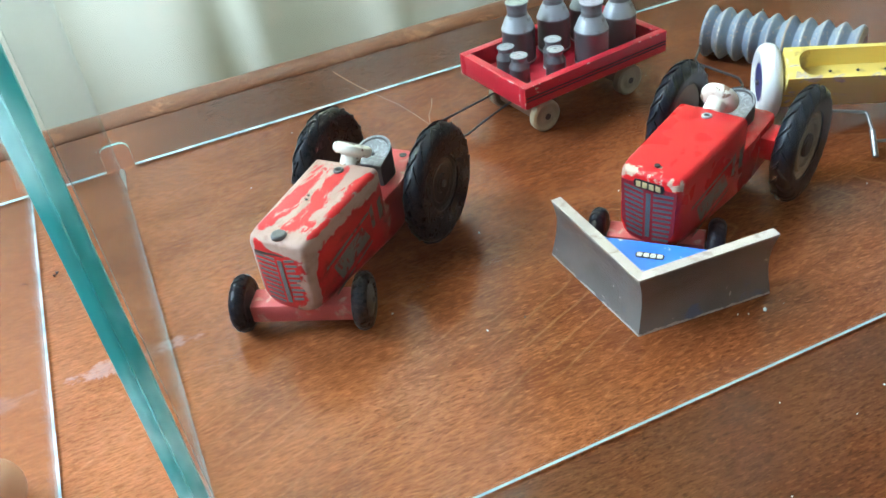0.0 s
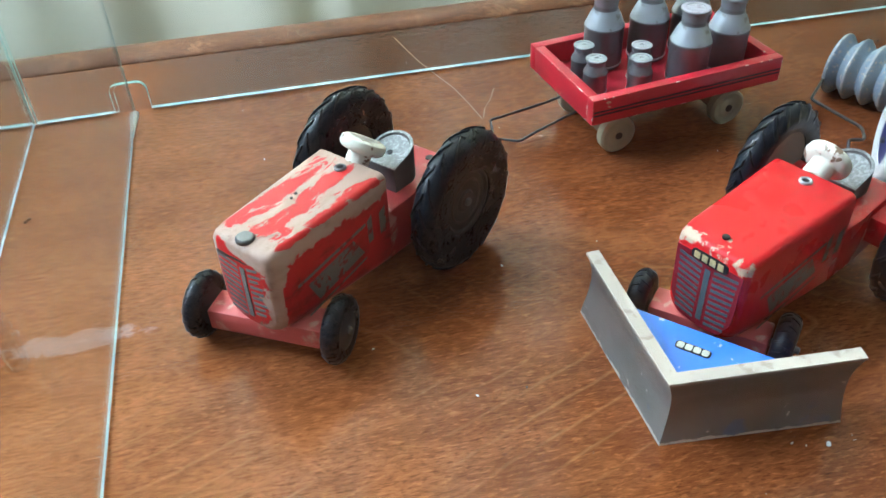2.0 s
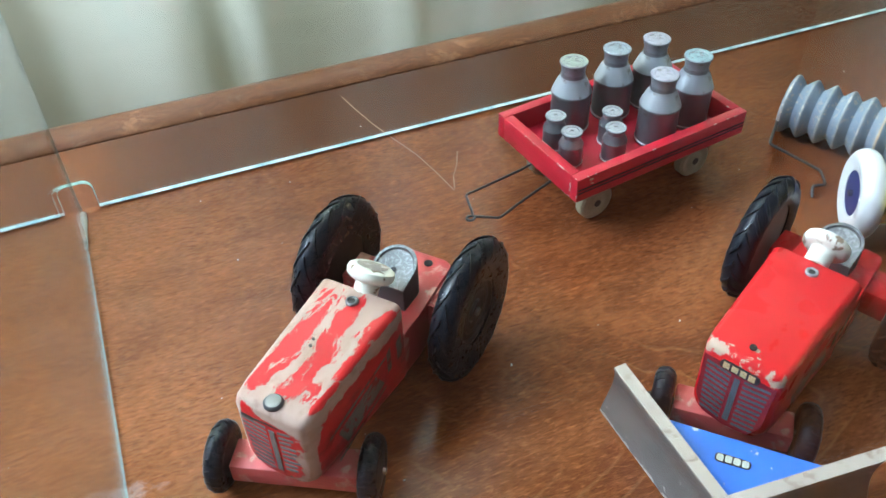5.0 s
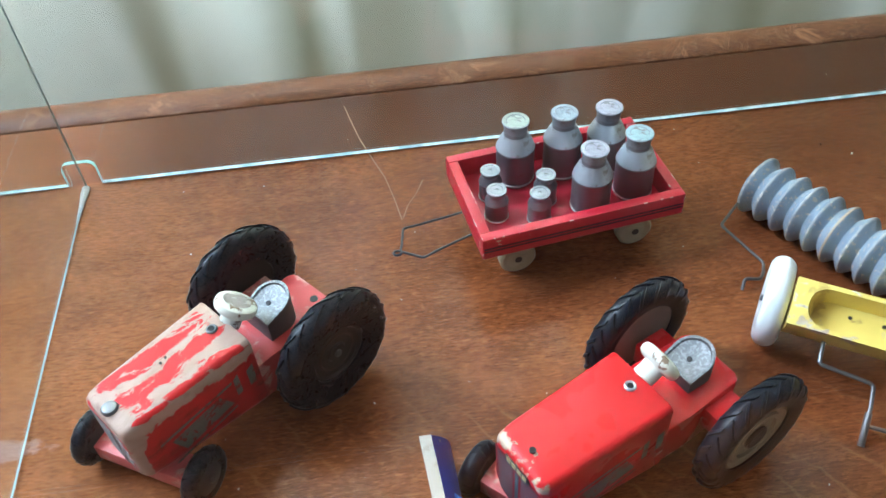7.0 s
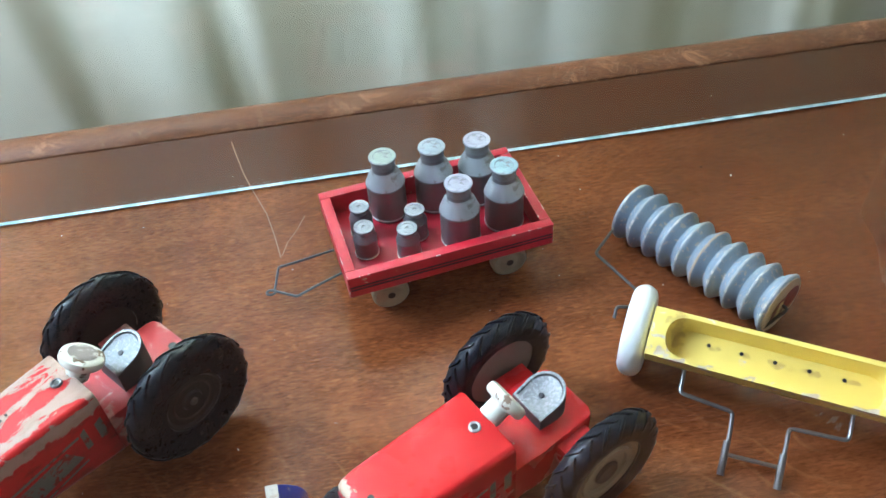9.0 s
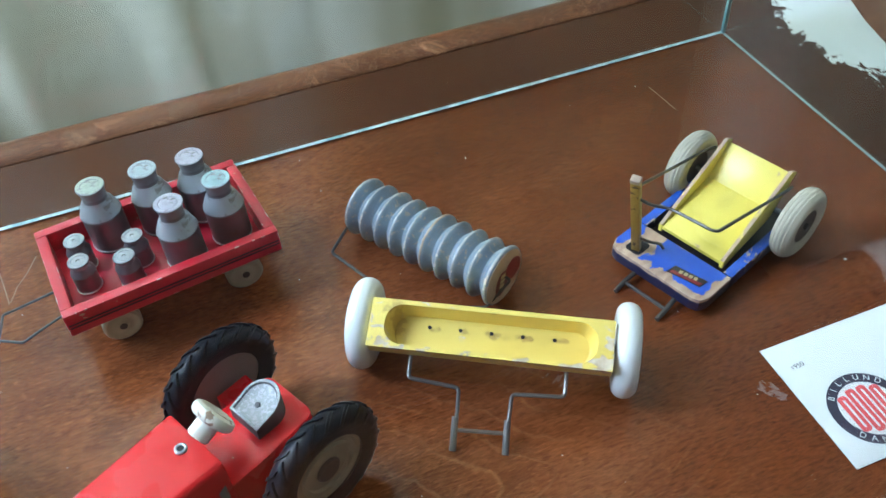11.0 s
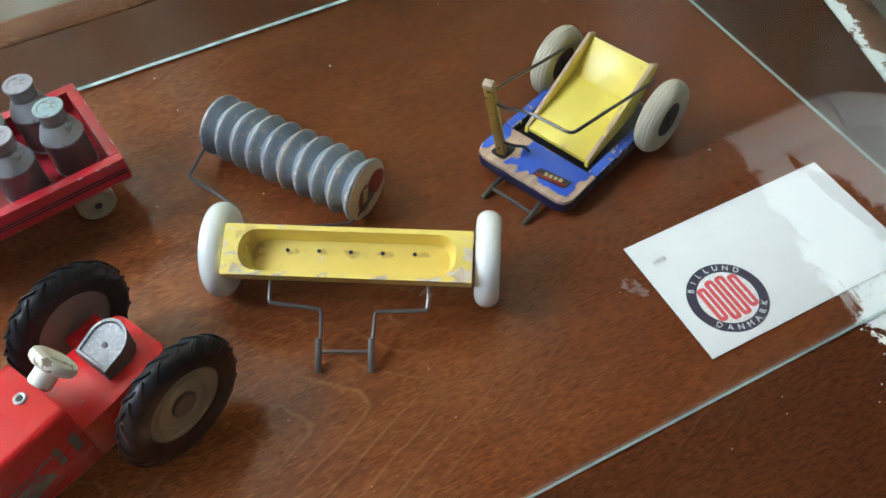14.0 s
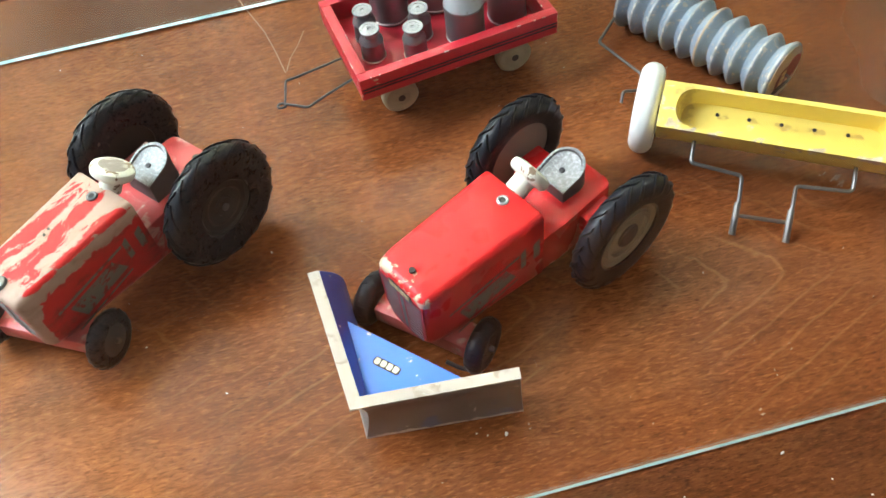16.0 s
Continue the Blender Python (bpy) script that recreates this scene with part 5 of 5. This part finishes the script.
# ---- ring roller ----
def roller():
    a, b = Vector((0.3713, -0.0832)), Vector((0.4174, -0.1582))
    d = b - a
    ang = math.degrees(math.atan2(d.y, d.x))
    r = 0.0160
    t = thing("field_roller", pose(a.x, a.y, r, 0, 0, ang), "grey wooden toy ring roller with wire frame", "toy roller")
    turn = pose(0, 0, 0, 0, 90, 0)
    count = 10
    step = d.length / (count - 1)
    prof = [(0.004, -0.0016), (r * 0.90, -0.0016), (r * 0.98, -0.0010)]
    for k in range(count - 1):
        x = k * step
        prof += [(r * 0.985, x + 0.0006), (r * 0.95, x + 0.0014), (r * 0.875, x + 0.0026), (r * 0.79, x + 0.0038), (r * 0.735, x + step * 0.5), (r * 0.79, x + step - 0.0038), (r * 0.875, x + step - 0.0026), (r * 0.95, x + step - 0.0014), (r * 0.985, x + step - 0.0006)]
    prof += [(r * 0.98, d.length + 0.0010), (r * 0.92, d.length + 0.0016), (0.004, d.length + 0.0016)]
    body = part("drum", lathe(prof, 56, turn, 0.0002), M_ROLLER, t)
    for k in range(count):
        x = k * step
        part("ring_edge", lathe([(r * 0.965, x - 0.0009), (r, x - 0.0004), (r, x + 0.0004), (r * 0.965, x + 0.0009)], 56, turn, 0.0002, caps=False), M_ROLLER_END if k == 5 else M_ROLLER_EDGE, body)
    end = part("end_disc", lathe([(0, d.length + 0.0010), (r * 0.93, d.length + 0.0010), (r * 0.93, d.length + 0.0018), (0, d.length + 0.0020)], 48, turn), M_ROLLER_END, body, "tan wooden end face")
    face = Matrix.Translation((d.length + 0.0020, 0, 0)) @ turn
    bm = prism([(-0.0005 + 0.0066 * math.cos(q), 0.0068 + 0.0066 * math.sin(q)) for q in (radians(10 * k) for k in range(36))], 0, 0.0002)
    bm.transform(face)
    part("round_transfer", bm, M_LOGO_RED, end, "dark red round transfer")
    bm = prism([(0.0076 * math.cos(q), 0.0050 * math.sin(q)) for q in (radians(10 * k) for k in range(36))], 0.0002, 0.0004)
    bm.transform(face @ pose(0.0020, -0.0030, 0, 0, 0, -14))
    badge = part("badge", bm, M_LOGO_OVAL, end, "dark oval transfer with gold marks")
    for k in range(4):
        bm = box(-0.0058 + 0.0030 * k, -0.0036 + 0.0030 * k, -0.0018, 0.0018, 0.0004, 0.0006, 0)
        bm.transform(face @ pose(0.0020, -0.0030, 0, 0, 0, -14))
        part("badge_mark", bm, M_LOGO_GOLD, badge)
    inv = t.matrix_world.inverted()
    near = t.matrix_world @ Vector((-0.003, 0, 0))
    far = t.matrix_world @ Vector((d.length + 0.0055, 0, 0))
    line = [t.matrix_world @ Vector((0.004, 0, 0)), near, (0.3456, -0.1020, 0.009), (0.3600, -0.1265, 0.004), (0.3575, -0.1330, 0.003), (0.3540, -0.1370, 0.004), (0.3465, -0.1360, 0.005), (0.3445, -0.1400, 0.0012)]
    part("frame_wire", wire([inv @ Vector(p) for p in line], 0.0008, 0.002), M_WIRE_DARK, t, "bent steel wire frame")
    line = [t.matrix_world @ Vector((d.length - 0.004, 0, 0)), far, (0.4060, -0.1650, 0.0045), (0.3860, -0.1560, 0.004), (0.3740, -0.1480, 0.003), (0.3600, -0.1430, 0.003)]
    part("frame_wire", wire([inv @ Vector(p) for p in line], 0.0008, 0.002), M_WIRE_DARK, t)


roller()


# ---- seed drill ----
def seed_drill():
    r = 0.0213
    t = thing("seed_drill", pose(0.3967, -0.1951, r, 0, 0, -31.0), "yellow wooden toy seed drill with white wheels", "toy seeder")
    tilt = pose(0, 0, 0, 22, 0, 0) @ Matrix.Translation((0, -0.0044, 0))
    hx, hy, top = 0.0530, 0.0111, 0.0196

    def ringed(hx, hy, rr, z, n=8):
        return [(x, y, z) for x, y in round_rect(-hx, hx, -hy, hy, rr, n)]

    # upper box with a long round-ended trough cut into it
    outer_top, inner_top = ringed(hx, hy, 0.0006, top), ringed(hx - 0.0068, hy - 0.0021, 0.0078, top)
    inner_low = ringed(hx - 0.0100, hy - 0.0036, 0.0065, top - 0.0114)
    rings = [ringed(hx, hy * 0.45, 0.0006, -0.0105), ringed(hx, hy * 0.98, 0.0006, top - 0.0095), outer_top, inner_top, inner_low]
    bm = bmesh.new()
    vs = [[bm.verts.new(tilt @ Vector(p)) for p in ring] for ring in rings]
    for a, b in zip(vs, vs[1:]):
        for k in range(len(a)):
            j = (k + 1) % len(a)
            bm.faces.new((a[k], a[j], b[j], b[k]))
    bm.faces.new(vs[0])
    bm.faces.new(vs[-1])
    body = part("hopper", bm, M_YELLOW, t, "yellow hopper with a rounded trough")
    for k in range(5):
        part("seed_hole", lathe([(0.0009, 0), (0.0009, 0.0003), (0, 0.0003)], 14, tilt @ pose(-0.0278 + 0.0139 * k, 0.0030, top - 0.0114)), M_BLACK, body)
    part("axle", lathe([(0.0022, -hx - 0.010), (0.0022, hx + 0.010)], 16, pose(0, 0, 0, 0, 90, 0)), M_STEEL, t)
    for s in (-1, 1):
        m = Matrix.Translation((s * (hx + 0.0062), 0, 0)) @ pose(0, 0, 0, 0, 90, 0)
        half = 0.0055
        prof = [(0.0108, -half * 0.8)] + [(r - half * 0.9 + half * 0.9 * math.cos(q), half * math.sin(q)) for q in (radians(-90 + 12 * k) for k in range(16))] + [(0.0108, half * 0.8), (0.0108, -half * 0.8)]
        wh = part("wheel", lathe(prof, 56, m, caps=False), M_WHITE, t, "smooth white plastic wheel")
        part("hub", lathe([(0, -half * 0.78), (0.0112, -half * 0.72), (0.0112, half * 0.72), (0, half * 0.78)], 32, m), M_BLUE_HUB, wh, "navy blue hub disc")
        part("axle_pin", lathe([(0, -half - 0.0005), (0.0015, -half - 0.0004), (0.0015, half + 0.0004), (0, half + 0.0005)], 12, m), M_STEEL, wh)
    inv = t.matrix_world.inverted()
    def w(pts, rad=0.0009):
        part("drawbar_wire", wire([inv @ Vector(p) for p in pts], rad, 0.0022), M_WIRE, t, "bent steel wire")
    w([(0.3610, -0.1860, 0.0210), (0.3546, -0.1973, 0.0155), (0.3736, -0.2104, 0.0142), (0.3690, -0.2195, 0.0100), (0.3671, -0.2222, 0.0085)])
    w([(0.4200, -0.2225, 0.0210), (0.4137, -0.2334, 0.0150), (0.3941, -0.2216, 0.0125), (0.3890, -0.2300, 0.0098), (0.3870, -0.2328, 0.0083)])
    w([(0.3654, -0.2246, 0.0062), (0.3852, -0.2352, 0.0062)])
    for a, b in (((0.3617, -0.2313, 0.0016), (0.3674, -0.2212, 0.0104)), ((0.3818, -0.2420, 0.0016), (0.3874, -0.2318, 0.0102))):
        part("wire_foot", wire([inv @ Vector(a), inv @ Vector(b)], 0.0015), M_WIRE, t, "thick coiled wire foot")


seed_drill()


# ---- tipping cart ----
def cart():
    t = thing("tipping_cart", pose(0.5555, -0.1580, 0, 0, 0, 201), "blue wooden toy cart with a yellow scoop", "toy cart")
    hw = 0.0285
    x0, x1 = -0.014, 0.0730
    z0, z1 = 0.0045, 0.0125
    # deck: two side rails and a nose, with a long opening between
    def rail(y0, y1):
        return box(x0, 0.0485, y0, y1, z0, z1, 0.0006)
    for y0, y1 in ((-hw, -0.0232), (0.0232, hw)):
        ob = part("side_rail", rail(y0, y1), M_NAVY, t, "blue side rail with navy flank")
        face_paint(ob, M_RAIL, lambda q: q.z > 0.7)
    nose = [(0.0486, -hw)] + [(0.0486, hw)] + [(x1 - 0.006, hw), (x1 - 0.0015, hw - 0.002), (x1, hw - 0.006), (x1, -hw + 0.006), (x1 - 0.0015, -hw + 0.002), (x1 - 0.006, -hw)]
    part("nose_board", prism(nose, z0, z1, 0.0006), M_BLUE, t, "blue board chipped to bare wood")
    # black sheet across the opening, in place of the shade inside
    part("deck_shade", box(x0 + 0.001, 0.0484, -0.0231, 0.0231, z0, z0 + 0.0020, 0), M_BLACK, t, "black sheet standing for shade in the open deck", smooth=False)
    # dark slot for the post
    part("post_slot", prism(round_rect(0.0585, 0.0690, -0.0215, -0.0125, 0.002), z1 - 0.0002, z1 + 0.0002), M_BLACK, t)
    place = pose(0.0630, 0.0130, z1 + 0.0001, 0, 0, 100)
    bm = prism([(-0.0098, -0.0026), (0.0080, -0.0031), (0.0096, 0.0024), (-0.0080, 0.0031)], 0, 0.0003)
    bm.transform(place)
    badge = part("badge", bm, M_LOGO_BLACK, t, "small black and dark red transfer")
    bm = prism([(-0.0086, -0.0022), (0.0072, -0.0026), (0.0080, -0.0006), (-0.0078, -0.0002)], 0.0003, 0.0004)
    bm.transform(place)
    part("badge_band", bm, M_LOGO_RED, badge)
    for k in range(4):
        bm = box(-0.0046 + 0.0026 * k, -0.0028 + 0.0026 * k, -0.0006, 0.0015, 0.0003, 0.0005, 0)
        bm.transform(place)
        part("badge_mark", bm, M_LOGO_GOLD, badge)
    # scoop: floor, back and two cheeks
    scoop = part("scoop", prism([(0.0430, -0.0172), (0.0070, -0.0172), (0.0070, 0.0182), (0.0430, 0.0182)], 0, 0.0022, 0.0003), M_BUCKET, t, "lemon yellow wooden scoop")
    me = scoop.data
    for v in me.vertices:
        v.co.z += 0.0105 + (0.0415 - v.co.x) * 0.33
    bm = box(-0.0016, 0.0016, -0.0205, 0.0182, 0.0, 0.0250, 0.0005)
    bm.transform(pose(0.0080, 0, 0.0195, 0, -42, 0))
    face_paint(part("scoop_back", bm, M_BUCKET, t), M_WORN_EDGE, lambda q: q.z > 0.6 and q.x < 0)
    for y in (-0.0192, 0.0182):
        cheek = [(0.0435, 0.0085), (0.0430, 0.0130), (-0.0060, 0.0415), (-0.0110, 0.0385), (0.0055, 0.0175)]
        bm = prism(cheek, y - 0.0003, y + 0.0018, 0.0003)
        bm.transform(Matrix(((1, 0, 0, 0), (0, 0, 1, 0), (0, 1, 0, 0), (0, 0, 0, 1))))
        face_paint(part("scoop_cheek", bm, M_BUCKET, t), M_WORN_EDGE, lambda q: abs(q.y) < 0.5 and (q.z > 0.3 or q.x < -0.4))
    # post and tipping wire
    p0, p1 = Vector((0.0640, -0.0170, 0.008)), Vector((0.0842, -0.0105, 0.0745))
    bm = box(-0.0022, 0.0022, -0.0017, 0.0017, 0, (p1 - p0).length, 0.0004)
    bm.transform(Matrix.Translation(p0) @ (p1 - p0).to_track_quat("Z", "Y").to_matrix().to_4x4())
    post = part("post", bm, M_OCHRE, t, "leaning ochre wooden lever")
    bm = box(-0.0023, 0.0023, -0.0018, 0.0018, 0, 0.0030, 0.0004)
    bm.transform(Matrix.Translation(p1 - (p1 - p0).normalized() * 0.0024) @ (p1 - p0).to_track_quat("Z", "Y").to_matrix().to_4x4())
    part("post_end", bm, M_ROLLER_END, post, "bare worn tip")
    part("tipping_wire", wire([(-0.004, 0.0225, 0.0345), (0.0020, 0.0232, 0.0365), (0.0722, 0.0262, 0.0585), (0.0722, 0.0020, 0.0570), (0.0770, -0.0060, 0.0572), (0.0795, -0.0120, 0.0600)], 0.0008, 0.004), M_WIRE_DARK, t, "bent dark steel wire")
    part("tipping_wire", wire([(0.0815, -0.0125, 0.0660), (0.0020, -0.0240, 0.0355), (-0.004, -0.0225, 0.0345)], 0.0008, 0.004), M_WIRE_DARK, t, "straight dark steel wire")
    part("catch_wire", wire([(0.0690, -0.0150, 0.0250), (0.0660, -0.0095, 0.0225), (0.0590, -0.0075, 0.0180), (0.0560, -0.0070, 0.0126)], 0.0008, 0.003), M_WIRE_DARK, t)
    # hitch legs
    for y in (-0.011, 0.0147):
        part("hitch_leg", wire([(0.066, y * 0.9, 0.0052), (0.078, y, 0.0035), (0.0868, y, 0.0012)], 0.0013, 0.002), M_WIRE_DARK, t)
    part("hitch_bar", wire([(0.0800, -0.011, 0.0030), (0.0800, 0.0147, 0.0030)], 0.0009), M_WIRE_DARK, t)
    # wheels
    part("axle", lathe([(0.0015, -0.033), (0.0015, 0.033)], 12, Matrix.Translation((0, 0, 0.0195)) @ SIDE), M_STEEL, t)
    r, half = 0.0195, 0.0055
    for s in (-1, 1):
        m = Matrix.Translation((0, s * 0.0325, r)) @ SIDE
        prof = [(0.0094, -half * 0.8)]
        for k in range(25):
            q = radians(-90 + 7.5 * k)
            rib = 0.0004 if 4 < k < 20 and k % 3 == 0 else 0.0
            prof.append((r - half * 0.9 + (half * 0.9 - rib) * math.cos(q), half * math.sin(q)))
        prof += [(0.0094, half * 0.8), (0.0094, -half * 0.8)]
        wh = part("wheel", lathe(prof, 48, m, caps=False), M_TYRE_CREAM, t, "ribbed cream rubber tyre")
        part("hub", lathe([(0, -half * 0.7), (0.0090, -half * 0.8), (0.0099, -half * 0.5), (0.0099, half * 0.5), (0.0090, half * 0.8), (0, half * 0.7)], 32, m), M_HUB_DARK, wh, "dark brown hub")
        part("axle_pin", lathe([(0, -half - 0.0004), (0.0017, -half), (0.0017, half), (0, half + 0.0004)], 12, m), M_STEEL, wh)


cart()


# ---- card ----
def letters(text, size, m, material, parent, name):
    """Writing in the built-in font as a flat mesh."""
    curve = bpy.data.curves.new(name, "FONT")
    curve.body, curve.size, curve.align_x, curve.align_y, curve.extrude = text, size, "CENTER", "CENTER", 0.00003
    tmp = new(name, curve)
    bpy.context.view_layer.update()
    me = bpy.data.meshes.new_from_object(tmp.evaluated_get(bpy.context.evaluated_depsgraph_get()))
    bpy.data.objects.remove(tmp)
    me.transform(m)
    me.materials.clear()
    me.materials.append(material)
    ob = new(name, me)
    ob.parent = parent
    return ob


def card():
    w, h = 0.1148, 0.0665
    t = thing("exhibit_card", pose(0.5136 + w / 2, -0.3045 + h / 2, 0.0004), "white printed exhibit card with round emblem", "card")
    sheet = part("sheet", box(-w / 2, w / 2, -h / 2, h / 2, 0, 0.0005, 0), M_CARD, t, smooth=False)
    z = 0.0006
    cx, cy, r1, r0 = -0.0322, -0.0112, 0.0183, 0.0137
    bm = lathe([(r0, 0), (r1, 0), (r1, 0.00008), (r0, 0.00008), (r0, 0)], 64, pose(cx, cy, z), caps=False)
    ring = part("emblem_ring", bm, M_INK, t, "dark navy printed ring", smooth=False)
    for word, start, sign in (("BILLUND", 90, -1), ("DANMARK", 270, 1)):
        for k, ch in enumerate(word):
            a = start + sign * (k - 3) * 17
            letters(ch, 0.0040, pose(cx + 0.0160 * math.cos(radians(a)), cy + 0.0160 * math.sin(radians(a)), z + 0.00016, 0, 0, a - 90 if sign < 0 else a + 90), M_CARD, ring, "ring_letter")
    for k, (hh, off) in enumerate(((0.0094, 0.0), (0.0113, 0.0), (0.0113, 0.0), (0.0094, 0.0))):
        x = cx - 0.0084 + 0.0056 * k
        bm = prism(round_rect(-0.0024, 0.0024, -hh, hh, 0.0018), 0, 0.0001)
        bm.transform(pose(x, cy, z))
        part("emblem_bar", bm, M_INK_RED, t, "coral red printed bar", smooth=False)
        bm = prism(round_rect(-0.0005, 0.0005, -hh + 0.002, hh - 0.002, 0.0004), 0, 0.00008)
        bm.transform(pose(x, cy, z + 0.00012))
        part("emblem_gap", bm, M_CARD, t, smooth=False)
    letters("1950", 0.0036, pose(-0.0470, 0.0195, z, 0, 0, 4), M_INK, t, "printed_year")


card()


# ---- neighbour and litter ----
ball = part("wooden_ball", lathe([(0.0125 * math.sin(radians(10 * k)), -0.0125 * math.cos(radians(10 * k))) for k in range(19)], 36), M_BALL, None)
ball.location = (-0.0705, -0.2400, 0.0126)
tagged(ball, "small turned pale wooden ball in neighbouring case", "wooden ball")

bm = bmesh.new()
pts = [(0.1541, 0.0486), (0.1575, 0.0330), (0.1623, 0.0134), (0.1680, -0.0040), (0.1750, -0.0241), (0.1790, -0.0430), (0.1820, -0.0612)]
for line, wide in ((pts, 0.0003), ([(0.1828, -0.0600), (0.1862, -0.0500), (0.1916, -0.0415), (0.1966, -0.0303)], 0.0004), ([(0.5765, -0.034), (0.5780, -0.048), (0.5790, -0.062)], 0.0003)):
    vs = [(bm.verts.new((x - wide, y, 0.0002)), bm.verts.new((x + wide, y + 0.0003, 0.0002))) for x, y in line]
    for a, b in zip(vs, vs[1:]):
        bm.faces.new((a[0], a[1], b[1], b[0]))
part("scratch", bm, M_SCRATCH, sideboard, "thin pale scratch in the varnish", smooth=False)


def crumbs(name, spots, material, label):
    bm = bmesh.new()
    for x, y, s in spots:
        m = Matrix.Translation((x, y, s * 0.45)) @ pose(0, 0, 0, random.uniform(0, 90), random.uniform(0, 90), random.uniform(0, 360)) @ Matrix.Diagonal((s, s * random.uniform(0.5, 0.9), s * 0.45, 1))
        bmesh.ops.create_icosphere(bm, subdivisions=1, radius=0.6, matrix=m)
    tagged(part(name, bm, material, None, smooth=False), label, "crumbs", kind="stuff")


random.seed(7)
pale = [(0.1595, -0.1782, 0.0013), (0.2392, -0.2935, 0.0018), (0.0994, -0.2123, 0.0011), (0.1319, -0.2443, 0.001), (0.4421, -0.0506, 0.0014), (0.5882, -0.2059, 0.0014), (0.3374, -0.3292, 0.0016), (0.5139, -0.2385, 0.0014), (0.232, -0.292, 0.0011), (0.228, -0.290, 0.0009)]
pale += [(random.uniform(0.03, 0.64), random.uniform(-0.30, 0.03), random.choice((0.0004, 0.0005, 0.0006, 0.0008))) for k in range(70)]
pale += [(random.gauss(0.585, 0.011), random.gauss(-0.356, 0.018), random.choice((0.0004, 0.0006, 0.0008, 0.0012))) for k in range(130)]
pale += [(random.uniform(0.1, 0.6), random.uniform(-0.40, -0.33), random.choice((0.0004, 0.0006, 0.0009))) for k in range(26)]
crumbs("white_crumbs", pale, M_CRUMB, "scattered white paint crumbs on the varnished wood")
crumbs("dark_crumbs", [(0.4284, -0.0398, 0.0017), (-0.0425, -0.0910, 0.002), (-0.0440, -0.0925, 0.0016), (-0.0432, -0.0893, 0.0012), (0.150, -0.245, 0.001)], M_DARK_CRUMB, "few dark crumbs on the varnished wood")
